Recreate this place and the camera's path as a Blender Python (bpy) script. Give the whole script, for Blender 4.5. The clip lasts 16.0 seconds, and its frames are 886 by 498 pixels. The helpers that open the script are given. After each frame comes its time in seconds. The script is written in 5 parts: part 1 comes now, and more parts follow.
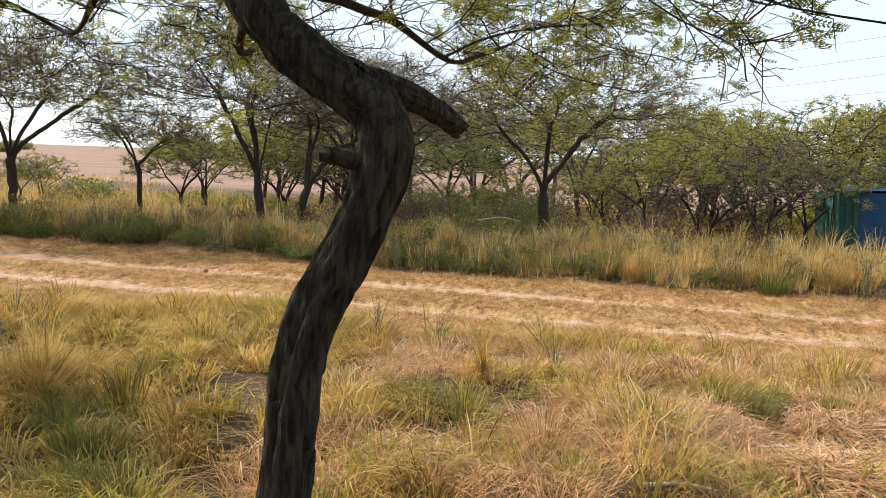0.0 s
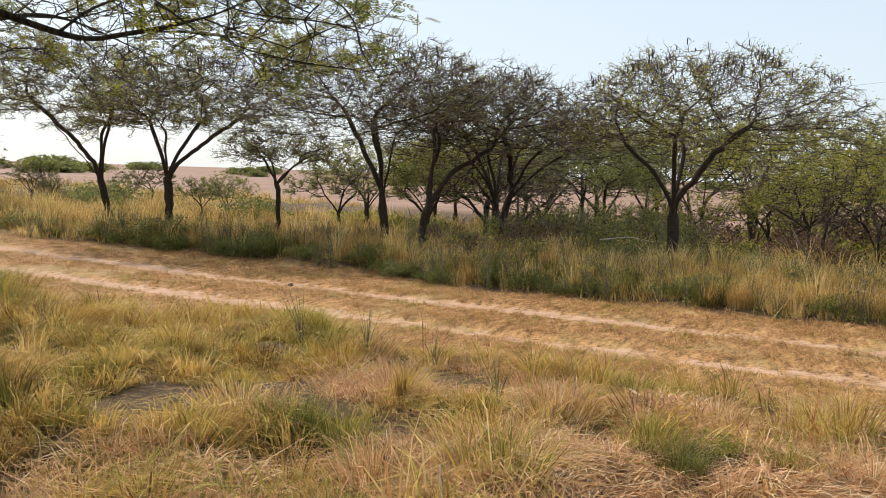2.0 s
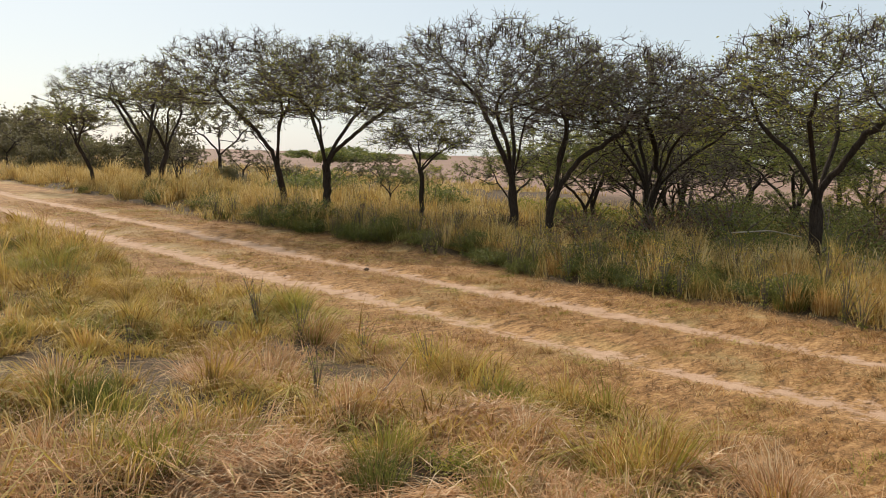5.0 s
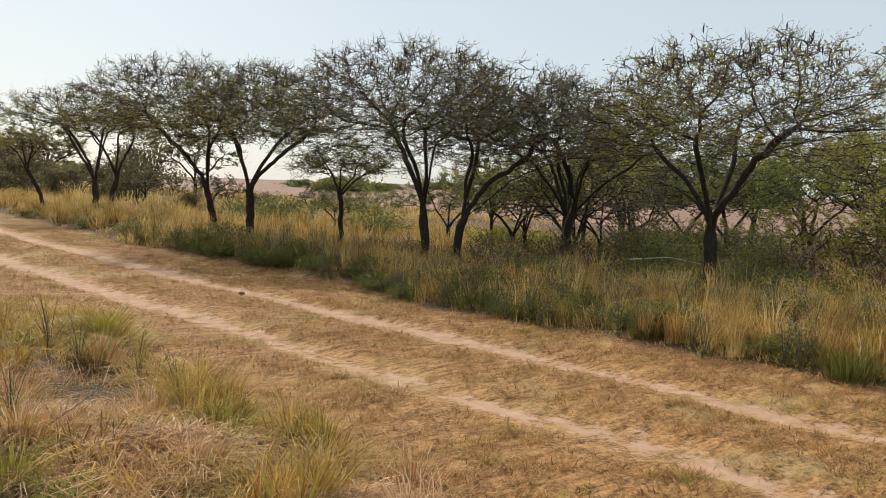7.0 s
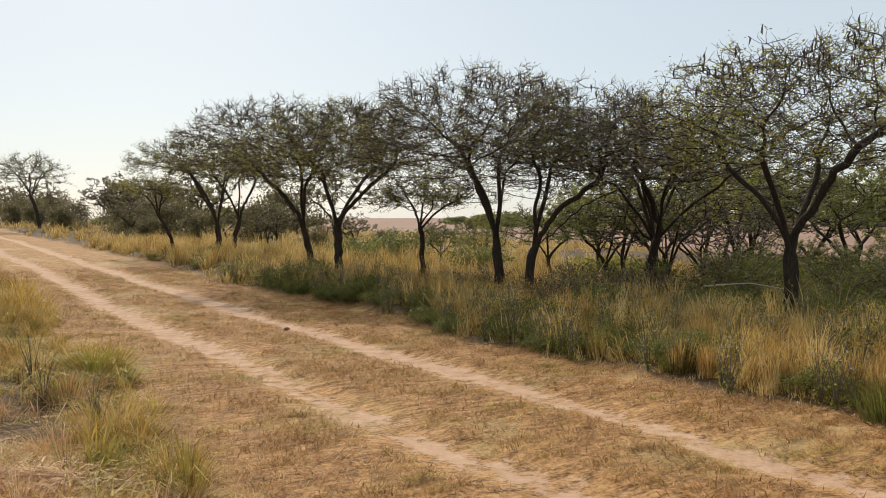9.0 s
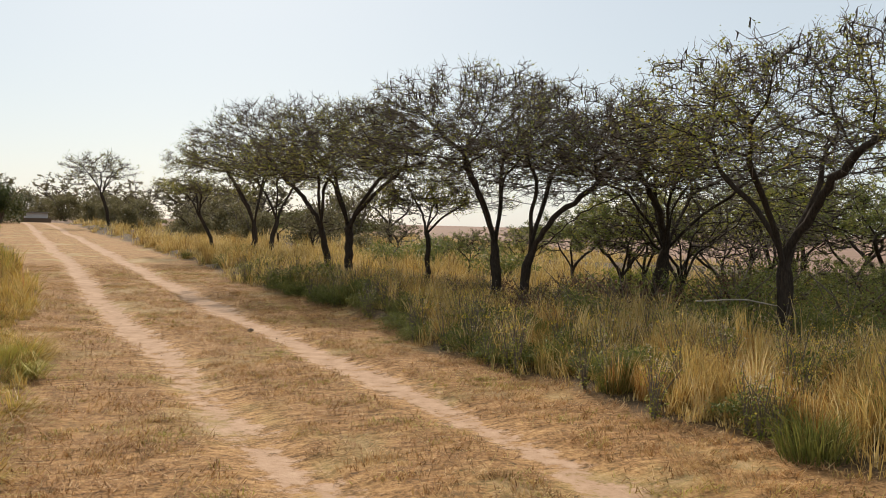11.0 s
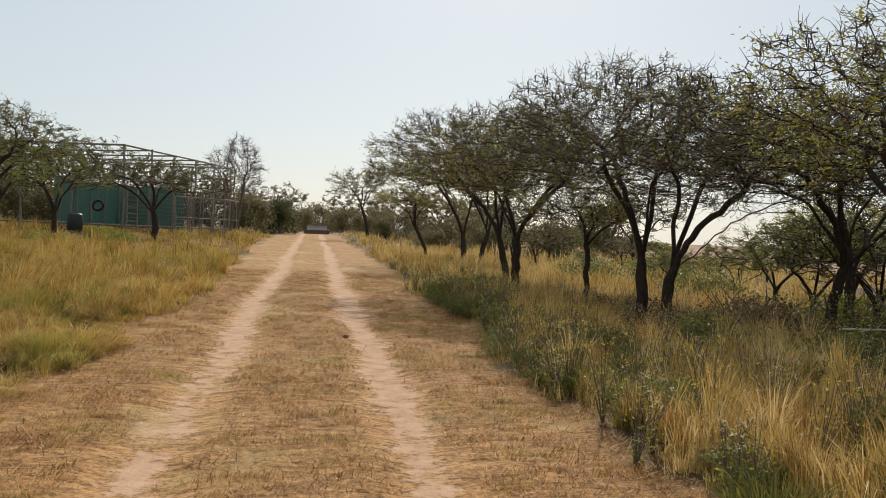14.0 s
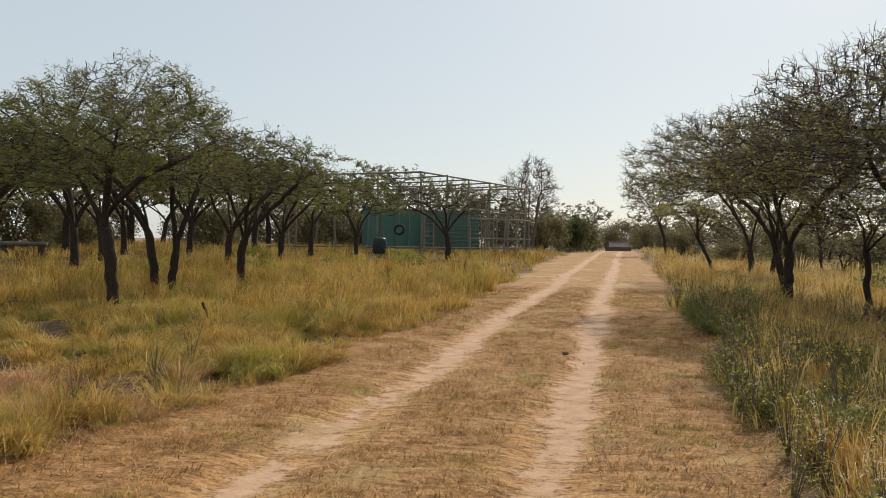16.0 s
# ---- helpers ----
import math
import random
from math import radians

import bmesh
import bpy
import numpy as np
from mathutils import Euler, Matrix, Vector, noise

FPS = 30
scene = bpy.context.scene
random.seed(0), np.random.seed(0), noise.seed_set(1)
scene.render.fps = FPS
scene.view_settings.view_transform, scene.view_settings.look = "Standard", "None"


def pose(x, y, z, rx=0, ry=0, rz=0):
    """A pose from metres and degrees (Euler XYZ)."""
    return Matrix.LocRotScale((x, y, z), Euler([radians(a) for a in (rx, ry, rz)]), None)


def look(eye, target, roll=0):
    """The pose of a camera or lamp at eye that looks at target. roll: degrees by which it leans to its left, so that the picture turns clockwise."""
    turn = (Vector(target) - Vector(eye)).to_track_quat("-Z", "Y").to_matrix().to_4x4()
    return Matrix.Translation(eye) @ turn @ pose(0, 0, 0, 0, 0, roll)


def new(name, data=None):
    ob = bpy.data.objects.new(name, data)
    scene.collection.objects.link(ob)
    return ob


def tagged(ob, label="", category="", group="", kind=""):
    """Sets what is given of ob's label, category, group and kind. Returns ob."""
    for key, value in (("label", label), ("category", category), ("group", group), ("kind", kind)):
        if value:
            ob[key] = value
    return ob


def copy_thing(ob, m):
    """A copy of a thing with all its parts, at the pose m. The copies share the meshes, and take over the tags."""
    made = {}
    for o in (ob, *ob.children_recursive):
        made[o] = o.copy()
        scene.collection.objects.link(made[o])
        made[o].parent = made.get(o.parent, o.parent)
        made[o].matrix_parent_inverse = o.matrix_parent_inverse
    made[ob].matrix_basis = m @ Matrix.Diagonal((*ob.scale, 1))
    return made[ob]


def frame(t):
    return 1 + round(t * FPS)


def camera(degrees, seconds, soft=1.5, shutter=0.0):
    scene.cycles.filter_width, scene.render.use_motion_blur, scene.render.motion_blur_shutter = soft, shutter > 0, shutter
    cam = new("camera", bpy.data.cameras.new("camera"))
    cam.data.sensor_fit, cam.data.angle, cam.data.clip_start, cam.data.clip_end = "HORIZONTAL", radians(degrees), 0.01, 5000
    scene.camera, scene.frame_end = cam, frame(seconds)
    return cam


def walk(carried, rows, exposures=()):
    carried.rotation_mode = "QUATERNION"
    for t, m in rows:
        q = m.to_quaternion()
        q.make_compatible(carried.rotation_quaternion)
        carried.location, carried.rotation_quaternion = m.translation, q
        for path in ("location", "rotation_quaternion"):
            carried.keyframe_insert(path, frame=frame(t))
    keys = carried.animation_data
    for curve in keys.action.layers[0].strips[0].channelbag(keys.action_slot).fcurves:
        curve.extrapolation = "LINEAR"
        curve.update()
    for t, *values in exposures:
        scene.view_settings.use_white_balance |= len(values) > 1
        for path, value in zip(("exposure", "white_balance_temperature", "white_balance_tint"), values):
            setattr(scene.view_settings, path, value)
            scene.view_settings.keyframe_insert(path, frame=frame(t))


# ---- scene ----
cam = camera(53.6, 16.0, soft=0.8)
METRES, EYE, TILT, LEAN, TURN = 14.0, 1.70, -5.79, -2.04, -75.3
ROWS = [
    (0.0, 0.0, 0.0, 0.0, 0.0, -0.0, 0.0),
    (0.5, 0.0351, 0.0129, -0.0008, 3.35, 0.15, -1.0),
    (1.0, 0.0708, 0.0279, -0.0001, 7.91, -0.27, -0.64),
    (1.5, 0.1039, 0.0433, -0.0029, 10.67, 0.71, -0.26),
    (2.0, 0.139, 0.0559, -0.0031, 14.75, 1.34, -1.27),
    (2.5, 0.1743, 0.0702, 0.0008, 22.74, 1.36, -3.0),
    (3.0, 0.2051, 0.0877, 0.0017, 30.51, 2.58, -4.3),
    (5.5, 0.3425, 0.1845, 0.0047, 32.78, -0.14, -3.04),
    (6.0, 0.3662, 0.2081, 0.006, 32.43, 1.0, -2.89),
    (6.5, 0.391, 0.2264, 0.0067, 32.9, 1.7, -3.04),
    (7.0, 0.414, 0.2484, 0.0052, 33.07, 1.93, -3.48),
    (7.5, 0.4354, 0.2708, 0.0056, 34.69, 2.28, -3.09),
    (8.0, 0.4549, 0.2945, 0.0072, 37.82, 1.62, -2.71),
    (8.5, 0.4688, 0.3225, 0.0077, 40.96, 3.14, -2.18),
    (11.0, 0.5249, 0.4545, 0.0128, 48.63, 3.93, -4.49),
    (11.5, 0.5336, 0.4843, 0.013, 48.24, 4.21, -3.77),
    (12.0, 0.5438, 0.5137, 0.0138, 51.81, 4.06, -4.42),
    (12.5, 0.555, 0.5406, 0.0175, 56.27, 3.51, -5.66),
    (13.0, 0.5574, 0.5696, 0.0204, 59.45, 4.58, -6.0),
    (13.5, 0.5606, 0.5993, 0.0215, 63.34, 4.42, -6.59),
    (14.0, 0.5673, 0.6287, 0.025, 66.66, 3.25, -7.07),
    (14.5, 0.5675, 0.6568, 0.0264, 70.56, 3.49, -6.02),
    (15.0, 0.568, 0.6813, 0.0284, 76.59, 3.09, -5.75),
    (15.5, 0.5692, 0.7028, 0.0313, 82.42, 1.88, -6.28),
    (16.0, 0.5621, 0.7202, 0.0323, 87.07, 2.01, -6.5),
]
WALK = [(t, pose(0, 0, EYE, TILT, LEAN, TURN) @ pose(METRES * x, METRES * y, METRES * z, 90 + pitch, roll, yaw)) for t, x, y, z, yaw, pitch, roll in ROWS]
EXPOSURES = [(0.0, 0.50, 6150, 12), (1.0, 0.56, 6150, 12), (1.5, 0.40, 6200, 12), (3.2, 0.02, 6400, 10), (8.0, -0.13, 6430, 10), (11.0, -0.16, 6480, 10), (13.0, -0.25, 6480, 10), (16.0, -0.25, 6520, 10)]
walk(cam, WALK, EXPOSURES)

# ---------------------------------------------------------------- light
SUN_AZ, SUN_EL = 12.0, 35.0          # degrees to the right of the road's heading, degrees up
world = bpy.data.worlds.new("world")
scene.world = world
world.use_nodes = True
wn = world.node_tree.nodes
sky = wn.new("ShaderNodeTexSky")
sky.sky_type, sky.sun_disc = "NISHITA", False
sky.sun_elevation, sky.sun_rotation = radians(SUN_EL), radians(SUN_AZ)
sky.air_density, sky.dust_density, sky.ozone_density = 1.0, 1.0, 1.2
wn["Background"].inputs[1].default_value = 0.105
haze = wn.new("ShaderNodeMix")            # thin dry-season haze over the whole sky
haze.data_type = "RGBA"
haze.inputs[0].default_value = 0.68
haze.inputs[7].default_value = (7.7, 8.4, 8.7, 1)
world.node_tree.links.new(sky.outputs[0], haze.inputs[6])
world.node_tree.links.new(haze.outputs[2], wn["Background"].inputs[0])
sun = new("sun", bpy.data.lights.new("sun", "SUN"))
sun.data.energy, sun.data.angle, sun.data.color = 5.0, radians(0.6), (1.0, 0.885, 0.73)
az, el = radians(SUN_AZ), radians(SUN_EL)
to_sun = Vector((math.sin(az) * math.cos(el), math.cos(az) * math.cos(el), math.sin(el)))
sun.matrix_world = look(to_sun * 80, (0, 0, 0))

# ---------------------------------------------------------------- numbers
rng = np.random.default_rng(7)
TRACK_L, TRACK_R, EDGE_L, EDGE_R = 9.6, 11.2, 8.0, 12.75


def smooth(a, b, v):
    t = np.clip((np.asarray(v, float) - a) / (b - a), 0, 1)
    return t * t * (3 - 2 * t)


def vnoise(x, y, size, seed=0):
    """Smooth value noise from 0 to 1, of the given grain in metres."""
    x, y = np.asarray(x, float) / size, np.asarray(y, float) / size
    i, j = np.floor(x), np.floor(y)
    u, v = x - i, y - j
    u, v = u * u * (3 - 2 * u), v * v * (3 - 2 * v)

    def h(a, b):
        s = np.sin(a * 127.1 + b * 311.7 + seed * 74.7) * 43758.5453
        return s - np.floor(s)
    return (h(i, j) * (1 - u) + h(i + 1, j) * u) * (1 - v) + (h(i, j + 1) * (1 - u) + h(i + 1, j + 1) * u) * v


def wander(y, seed):
    return (vnoise(y, seed * 3.3, 6.0, seed) - 0.5) * 0.22 + (vnoise(y, seed * 1.7, 1.4, seed + 5) - 0.5) * 0.18


def track_field(x, y):
    """1 in the middle of a wheel track, 0 half a metre off it."""
    left = 1 - np.abs(x - TRACK_L - wander(y, 1)) / (0.36 + 0.26 * vnoise(y, 3, 1.1, 6))
    right = 1 - np.abs(x - TRACK_R - wander(y, 2)) / (0.36 + 0.26 * vnoise(y, 9, 1.3, 7))
    return np.clip(np.maximum(left, right), 0, 1)


def edge_left(y):
    return EDGE_L + (vnoise(y, 0, 2.5, 3) - 0.5) * 0.7 + (vnoise(y, 0, 0.7, 9) - 0.5) * 0.4 - 0.02 * np.clip(y - 10, 0, 40) - 0.9 * smooth(-2.5, -4.5, y) + 0.32 * smooth(-1.2, 0.6, y)


def edge_right(y):
    return EDGE_R + (vnoise(y, 8, 3.0, 4) - 0.5) * 0.6 + (vnoise(y, 8, 0.8, 2) - 0.5) * 0.35


def ground_z(x, y):
    x, y = np.asarray(x, float), np.asarray(y, float)
    near = smooth(60, 30, np.abs(x - 8))
    z = 0.0145 * np.clip(y - 6, 0, 62) * near
    z = z + 0.14 * smooth(8.2, 4.0, x) * near + 0.18 * smooth(5, -3, x) * smooth(6, 30, y) * near
    z = z - 0.35 * smooth(16, 27, x) - 0.5 * smooth(27, 60, x)
    z = z + 0.10 * smooth(EDGE_R - 0.2, EDGE_R + 1.0, x) * smooth(20, 15, x)
    z = z - 0.045 * smooth(0.1, 0.8, track_field(x, y)) * smooth(90, 60, y)
    bump = (vnoise(x, y, 0.9, 11) - 0.5) * 0.07 + (vnoise(x, y, 0.33, 12) - 0.5) * 0.03
    bump = bump + (vnoise(x, y, 0.55, 14) - 0.5) * 0.17 * np.maximum(smooth(8.0, 7.2, x), smooth(12.9, 13.6, x))
    calm = 0.35 + 0.9 * np.maximum(smooth(8.1, 7.3, x), smooth(12.8, 13.5, x))
    far = np.hypot(x - 8, y)
    return z + bump * calm * smooth(120, 50, far) + 6.0 * smooth(350, 2500, far)


# ---------------------------------------------------------------- materials
def material(name, rough=0.9):
    m = bpy.data.materials.new(name)
    m.use_nodes = True
    b = m.node_tree.nodes["Principled BSDF"]
    b.inputs["Roughness"].default_value = rough
    b.inputs["Specular IOR Level"].default_value = 0.25
    return m, m.node_tree.nodes, m.node_tree.links, b


def ramp(ns, stops):
    r = ns.new("ShaderNodeValToRGB")
    e = r.color_ramp.elements
    while len(e) < len(stops):
        e.new(0.5)
    for k, (p, c) in zip(e, stops):
        k.position, k.color = p, (*c, 1)
    return r


def noise_node(ns, ls, size, detail=4.0, rough=0.6, vec=None):
    n = ns.new("ShaderNodeTexNoise")
    n.inputs["Scale"].default_value, n.inputs["Detail"].default_value, n.inputs["Roughness"].default_value = 1 / size, detail, rough
    if vec is None:
        vec = ns.new("ShaderNodeNewGeometry").outputs["Position"]
    ls.new(vec, n.inputs["Vector"])
    return n


def mixer(ns, ls, fac, a, b, kind="MIX"):
    m = ns.new("ShaderNodeMix")
    m.data_type, m.blend_type = "RGBA", kind
    for sock, v in ((m.inputs[0], fac), (m.inputs[6], a), (m.inputs[7], b)):
        if isinstance(v, (int, float)):
            sock.default_value = v
        elif isinstance(v, tuple):
            sock.default_value = (*v, 1)
        else:
            ls.new(v, sock)
    return m.outputs[2]


def calc(ns, ls, op, a, b=0.0):
    m = ns.new("ShaderNodeMath")
    m.operation = op
    for sock, v in ((m.inputs[0], a), (m.inputs[1], b)):
        if isinstance(v, (int, float)):
            sock.default_value = v
        else:
            ls.new(v, sock)
    return m.outputs[0]


def span(ns, ls, v, a, b):
    m = ns.new("ShaderNodeMapRange")
    m.interpolation_type = "SMOOTHSTEP"
    ls.new(v, m.inputs[0])
    m.inputs[1].default_value, m.inputs[2].default_value = a, b
    return m.outputs[0]


def bump_to(ns, ls, b, height, strength, dist=0.01):
    n = ns.new("ShaderNodeBump")
    n.inputs["Strength"].default_value, n.inputs["Distance"].default_value = strength, dist
    ls.new(height, n.inputs["Height"])
    ls.new(n.outputs[0], b.inputs["Normal"])


def attr(ns, name):
    a = ns.new("ShaderNodeAttribute")
    a.attribute_name = name
    return a.outputs["Fac"]


def ground_material():
    m, ns, ls, b = material("earth_and_mown_grass", 0.95)
    fine = noise_node(ns, ls, 0.035, 5, 0.7).outputs[0]
    mid = noise_node(ns, ls, 0.22, 6, 0.72).outputs[0]
    wide = noise_node(ns, ls, 1.8, 4, 0.6).outputs[0]
    raked = ns.new("ShaderNodeMapping")
    raked.inputs["Scale"].default_value = (1.0, 2.6, 1.0)
    ls.new(ns.new("ShaderNodeNewGeometry").outputs["Position"], raked.inputs[0])
    streak = noise_node(ns, ls, 0.22, 5, 0.75, raked.outputs[0]).outputs[0]
    sand = ramp(ns, [(0.3, (0.34, 0.205, 0.12)), (0.55, (0.47, 0.30, 0.19)), (0.75, (0.57, 0.385, 0.255))])
    ls.new(mid, sand.inputs[0])
    mown = ramp(ns, [(0.39, (0.085, 0.044, 0.016)), (0.47, (0.25, 0.13, 0.047)), (0.54, (0.41, 0.225, 0.088)), (0.64, (0.55, 0.335, 0.15))])
    ls.new(calc(ns, ls, "ADD", calc(ns, ls, "MULTIPLY", fine, 0.4), calc(ns, ls, "MULTIPLY", streak, 0.6)), mown.inputs[0])
    green = mixer(ns, ls, span(ns, ls, wide, 0.52, 0.72), mown.outputs[0], (0.33, 0.30, 0.09))
    green = mixer(ns, ls, 0.62, mown.outputs[0], green)
    # dead litter, its colour darkened to hold the shade between grass tufts
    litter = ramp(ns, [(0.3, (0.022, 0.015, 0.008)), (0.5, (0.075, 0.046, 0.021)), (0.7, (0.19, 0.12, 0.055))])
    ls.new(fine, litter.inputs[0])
    field = ramp(ns, [(0.35, (0.22, 0.135, 0.095)), (0.65, (0.30, 0.19, 0.135))])
    ls.new(noise_node(ns, ls, 14, 5, 0.6).outputs[0], field.inputs[0])
    tr = calc(ns, ls, "ADD", attr(ns, "track"), calc(ns, ls, "MULTIPLY", calc(ns, ls, "SUBTRACT", mid, 0.5), 1.7))
    tr = calc(ns, ls, "ADD", tr, calc(ns, ls, "MULTIPLY", calc(ns, ls, "SUBTRACT", fine, 0.5), 0.5))
    c = mixer(ns, ls, span(ns, ls, tr, 0.46, 0.72), green, sand.outputs[0])
    patch = calc(ns, ls, "MULTIPLY", span(ns, ls, calc(ns, ls, "ADD", wide, calc(ns, ls, "MULTIPLY", fine, 0.25)), 0.70, 0.82), 0.6)
    c = mixer(ns, ls, patch, c, sand.outputs[0])
    # the shade-darkened litter lies wherever verge or bank grass stands
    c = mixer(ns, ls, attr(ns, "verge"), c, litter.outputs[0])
    c = mixer(ns, ls, attr(ns, "field"), c, field.outputs[0])
    ls.new(c, b.inputs["Base Color"])
    bump_to(ns, ls, b, calc(ns, ls, "ADD", fine, mid), 0.6, 0.02)
    return m


def blade_material(name, dry, green, share, tufted=False):
    """Grass: each tuft and each blade has its own tint, patches lean to green or to straw, and light comes through."""
    m, ns, ls, b = material(name, 0.7)
    b.inputs["Specular IOR Level"].default_value = 0.15
    own = ns.new("ShaderNodeNewGeometry").outputs["Random Per Island"]
    shade = own
    n = noise_node(ns, ls, 1.3, 3, 0.6).outputs[0]
    k = calc(ns, ls, "ADD", n, calc(ns, ls, "MULTIPLY", calc(ns, ls, "SUBTRACT", own, 0.5), 0.2))
    if tufted:
        tuft, kind = attr(ns, "tuft"), attr(ns, "fresh")
        shade = calc(ns, ls, "ADD", calc(ns, ls, "MULTIPLY", tuft, 0.6), calc(ns, ls, "MULTIPLY", own, 0.4))
        k = calc(ns, ls, "ADD", k, calc(ns, ls, "MULTIPLY", calc(ns, ls, "SUBTRACT", kind, 0.5), 0.42))
    d, g = ramp(ns, dry), ramp(ns, green)
    ls.new(shade, d.inputs[0])
    ls.new(shade, g.inputs[0])
    c = mixer(ns, ls, span(ns, ls, k, 0.62 - share * 0.3, 0.80 - share * 0.3), d.outputs[0], g.outputs[0])
    old = noise_node(ns, ls, 0.16, 3, 0.6).outputs[0]          # weathered tufts between fresh ones
    c = mixer(ns, ls, calc(ns, ls, "MULTIPLY", span(ns, ls, old, 0.52, 0.66), 0.5), c, (0.085, 0.055, 0.022))
    ls.new(c, b.inputs["Base Color"])
    tl = ns.new("ShaderNodeBsdfTranslucent")
    ls.new(c, tl.inputs[0])
    ad = ns.new("ShaderNodeMixShader")
    ad.inputs[0].default_value = 0.30
    ls.new(b.outputs[0], ad.inputs[1])
    ls.new(tl.outputs[0], ad.inputs[2])
    ls.new(ad.outputs[0], ns["Material Output"].inputs[0])
    return m


def plain_material(name, a, c, size, rough=0.85, bump=0.4, stretch=(1, 1, 1), dist=0.01, tight=0.2):
    m, ns, ls, b = material(name, rough)
    mp = ns.new("ShaderNodeMapping")
    ls.new(ns.new("ShaderNodeTexCoord").outputs["Object"], mp.inputs[0])
    mp.inputs["Scale"].default_value = stretch
    n = noise_node(ns, ls, size, 6, 0.65, mp.outputs[0])
    r = ramp(ns, [(0.5 - tight, a), (0.5 + tight, c)])
    ls.new(n.outputs[0], r.inputs[0])
    big = noise_node(ns, ls, size * 9, 3, 0.5, mp.outputs[0])
    out = mixer(ns, ls, 0.35, r.outputs[0], mixer(ns, ls, big.outputs[0], a, c))
    ls.new(out, b.inputs["Base Color"])
    bump_to(ns, ls, b, n.outputs[0], bump, dist)
    return m


def leaf_material(name, stops):
    m, ns, ls, b = material(name, 0.6)
    r = ramp(ns, stops)
    ls.new(ns.new("ShaderNodeNewGeometry").outputs["Random Per Island"], r.inputs[0])
    tint = noise_node(ns, ls, 0.5, 2, 0.5).outputs[0]
    c = mixer(ns, ls, span(ns, ls, tint, 0.45, 0.7), r.outputs[0], mixer(ns, ls, 0.5, r.outputs[0], stops[-1][1]))
    ls.new(c, b.inputs["Base Color"])
    tl = ns.new("ShaderNodeBsdfTranslucent")
    ls.new(c, tl.inputs[0])
    mx = ns.new("ShaderNodeMixShader")
    mx.inputs[0].default_value = 0.4
    ls.new(b.outputs[0], mx.inputs[1])
    ls.new(tl.outputs[0], mx.inputs[2])
    ls.new(mx.outputs[0], ns["Material Output"].inputs[0])
    return m


M_GROUND = ground_material()
DRY = [(0.05, (0.13, 0.065, 0.02)), (0.25, (0.34, 0.20, 0.05)), (0.45, (0.53, 0.35, 0.085)), (0.65, (0.64, 0.45, 0.12)), (0.8, (0.74, 0.55, 0.24)), (0.95, (0.50, 0.20, 0.07))]
OLIVE = [(0.0, (0.16, 0.15, 0.03)), (0.5, (0.33, 0.30, 0.06)), (1.0, (0.50, 0.43, 0.10))]
DEEP = [(0.0, (0.09, 0.105, 0.025)), (0.5, (0.19, 0.195, 0.045)), (1.0, (0.34, 0.31, 0.08))]
STRAW = [(0.0, (0.30, 0.15, 0.06)), (0.4, (0.57, 0.33, 0.155)), (0.75, (0.73, 0.47, 0.265)), (1.0, (0.86, 0.72, 0.50))]
M_GRASS = blade_material("dry_savanna_grass", DRY, OLIVE, 0.38, True)
M_FIELD = blade_material("golden_field_grass", DRY, OLIVE, 0.18, True)
M_RANK = blade_material("rank_verge_grass", DRY, OLIVE, 0.38, True)
M_MOWN = blade_material("mown_stalks", [(0.0, (0.13, 0.06, 0.02)), (0.35, (0.36, 0.185, 0.07)), (0.7, (0.52, 0.295, 0.12)), (1.0, (0.70, 0.49, 0.26))], OLIVE, 0.18)
M_BANK = blade_material("tall_bank_grass", [(0.05, (0.22, 0.12, 0.04)), (0.35, (0.54, 0.36, 0.11)), (0.65, (0.72, 0.53, 0.20)), (0.85, (0.78, 0.63, 0.34)), (1.0, (0.50, 0.27, 0.10))], DEEP, -0.12, True)
M_STRAW = blade_material("cut_straw", STRAW, OLIVE, 0.1)
M_LITTER = blade_material("matted_straw", STRAW, OLIVE, 0.1, True)
M_STUBBLE = blade_material("stubble_tufts", [(0.1, (0.20, 0.10, 0.035)), (0.35, (0.46, 0.25, 0.09)), (0.65, (0.64, 0.41, 0.17)), (0.95, (0.78, 0.58, 0.30))], OLIVE, 0.2, True)
M_TUSSOCK = blade_material("green_tussock_blades", DEEP, [(0.0, (0.09, 0.085, 0.025)), (1.0, (0.20, 0.185, 0.05))], 0.5)
M_BARK = plain_material("acacia_bark", (0.012, 0.009, 0.007), (0.085, 0.062, 0.045), 0.022, 0.95, 1.0, (1, 1, 0.22), 0.03)
# near bark: shaded fissures and lit ridges are partly painted by the tight ramp
M_NEARBARK = plain_material("fissured_bark_with_shading", (0.006, 0.005, 0.004), (0.085, 0.068, 0.045), 0.016, 0.95, 1.0, (1, 1, 0.16), 0.05, 0.09)
M_TWIG = plain_material("grey_twig_bark", (0.08, 0.065, 0.054), (0.21, 0.165, 0.13), 0.05, 0.9, 0.3)
M_POD = plain_material("dry_seed_pod", (0.025, 0.018, 0.014), (0.06, 0.04, 0.03), 0.02, 0.7)
M_LEAF = leaf_material("acacia_leaf", [(0.0, (0.12, 0.15, 0.025)), (0.5, (0.25, 0.27, 0.045)), (0.85, (0.40, 0.37, 0.06)), (1.0, (0.50, 0.40, 0.08))])
M_LEAF_NEAR = leaf_material("young_acacia_leaf", [(0.0, (0.10, 0.13, 0.025)), (0.5, (0.22, 0.25, 0.045)), (0.85, (0.36, 0.36, 0.055)), (1.0, (0.42, 0.34, 0.06))])
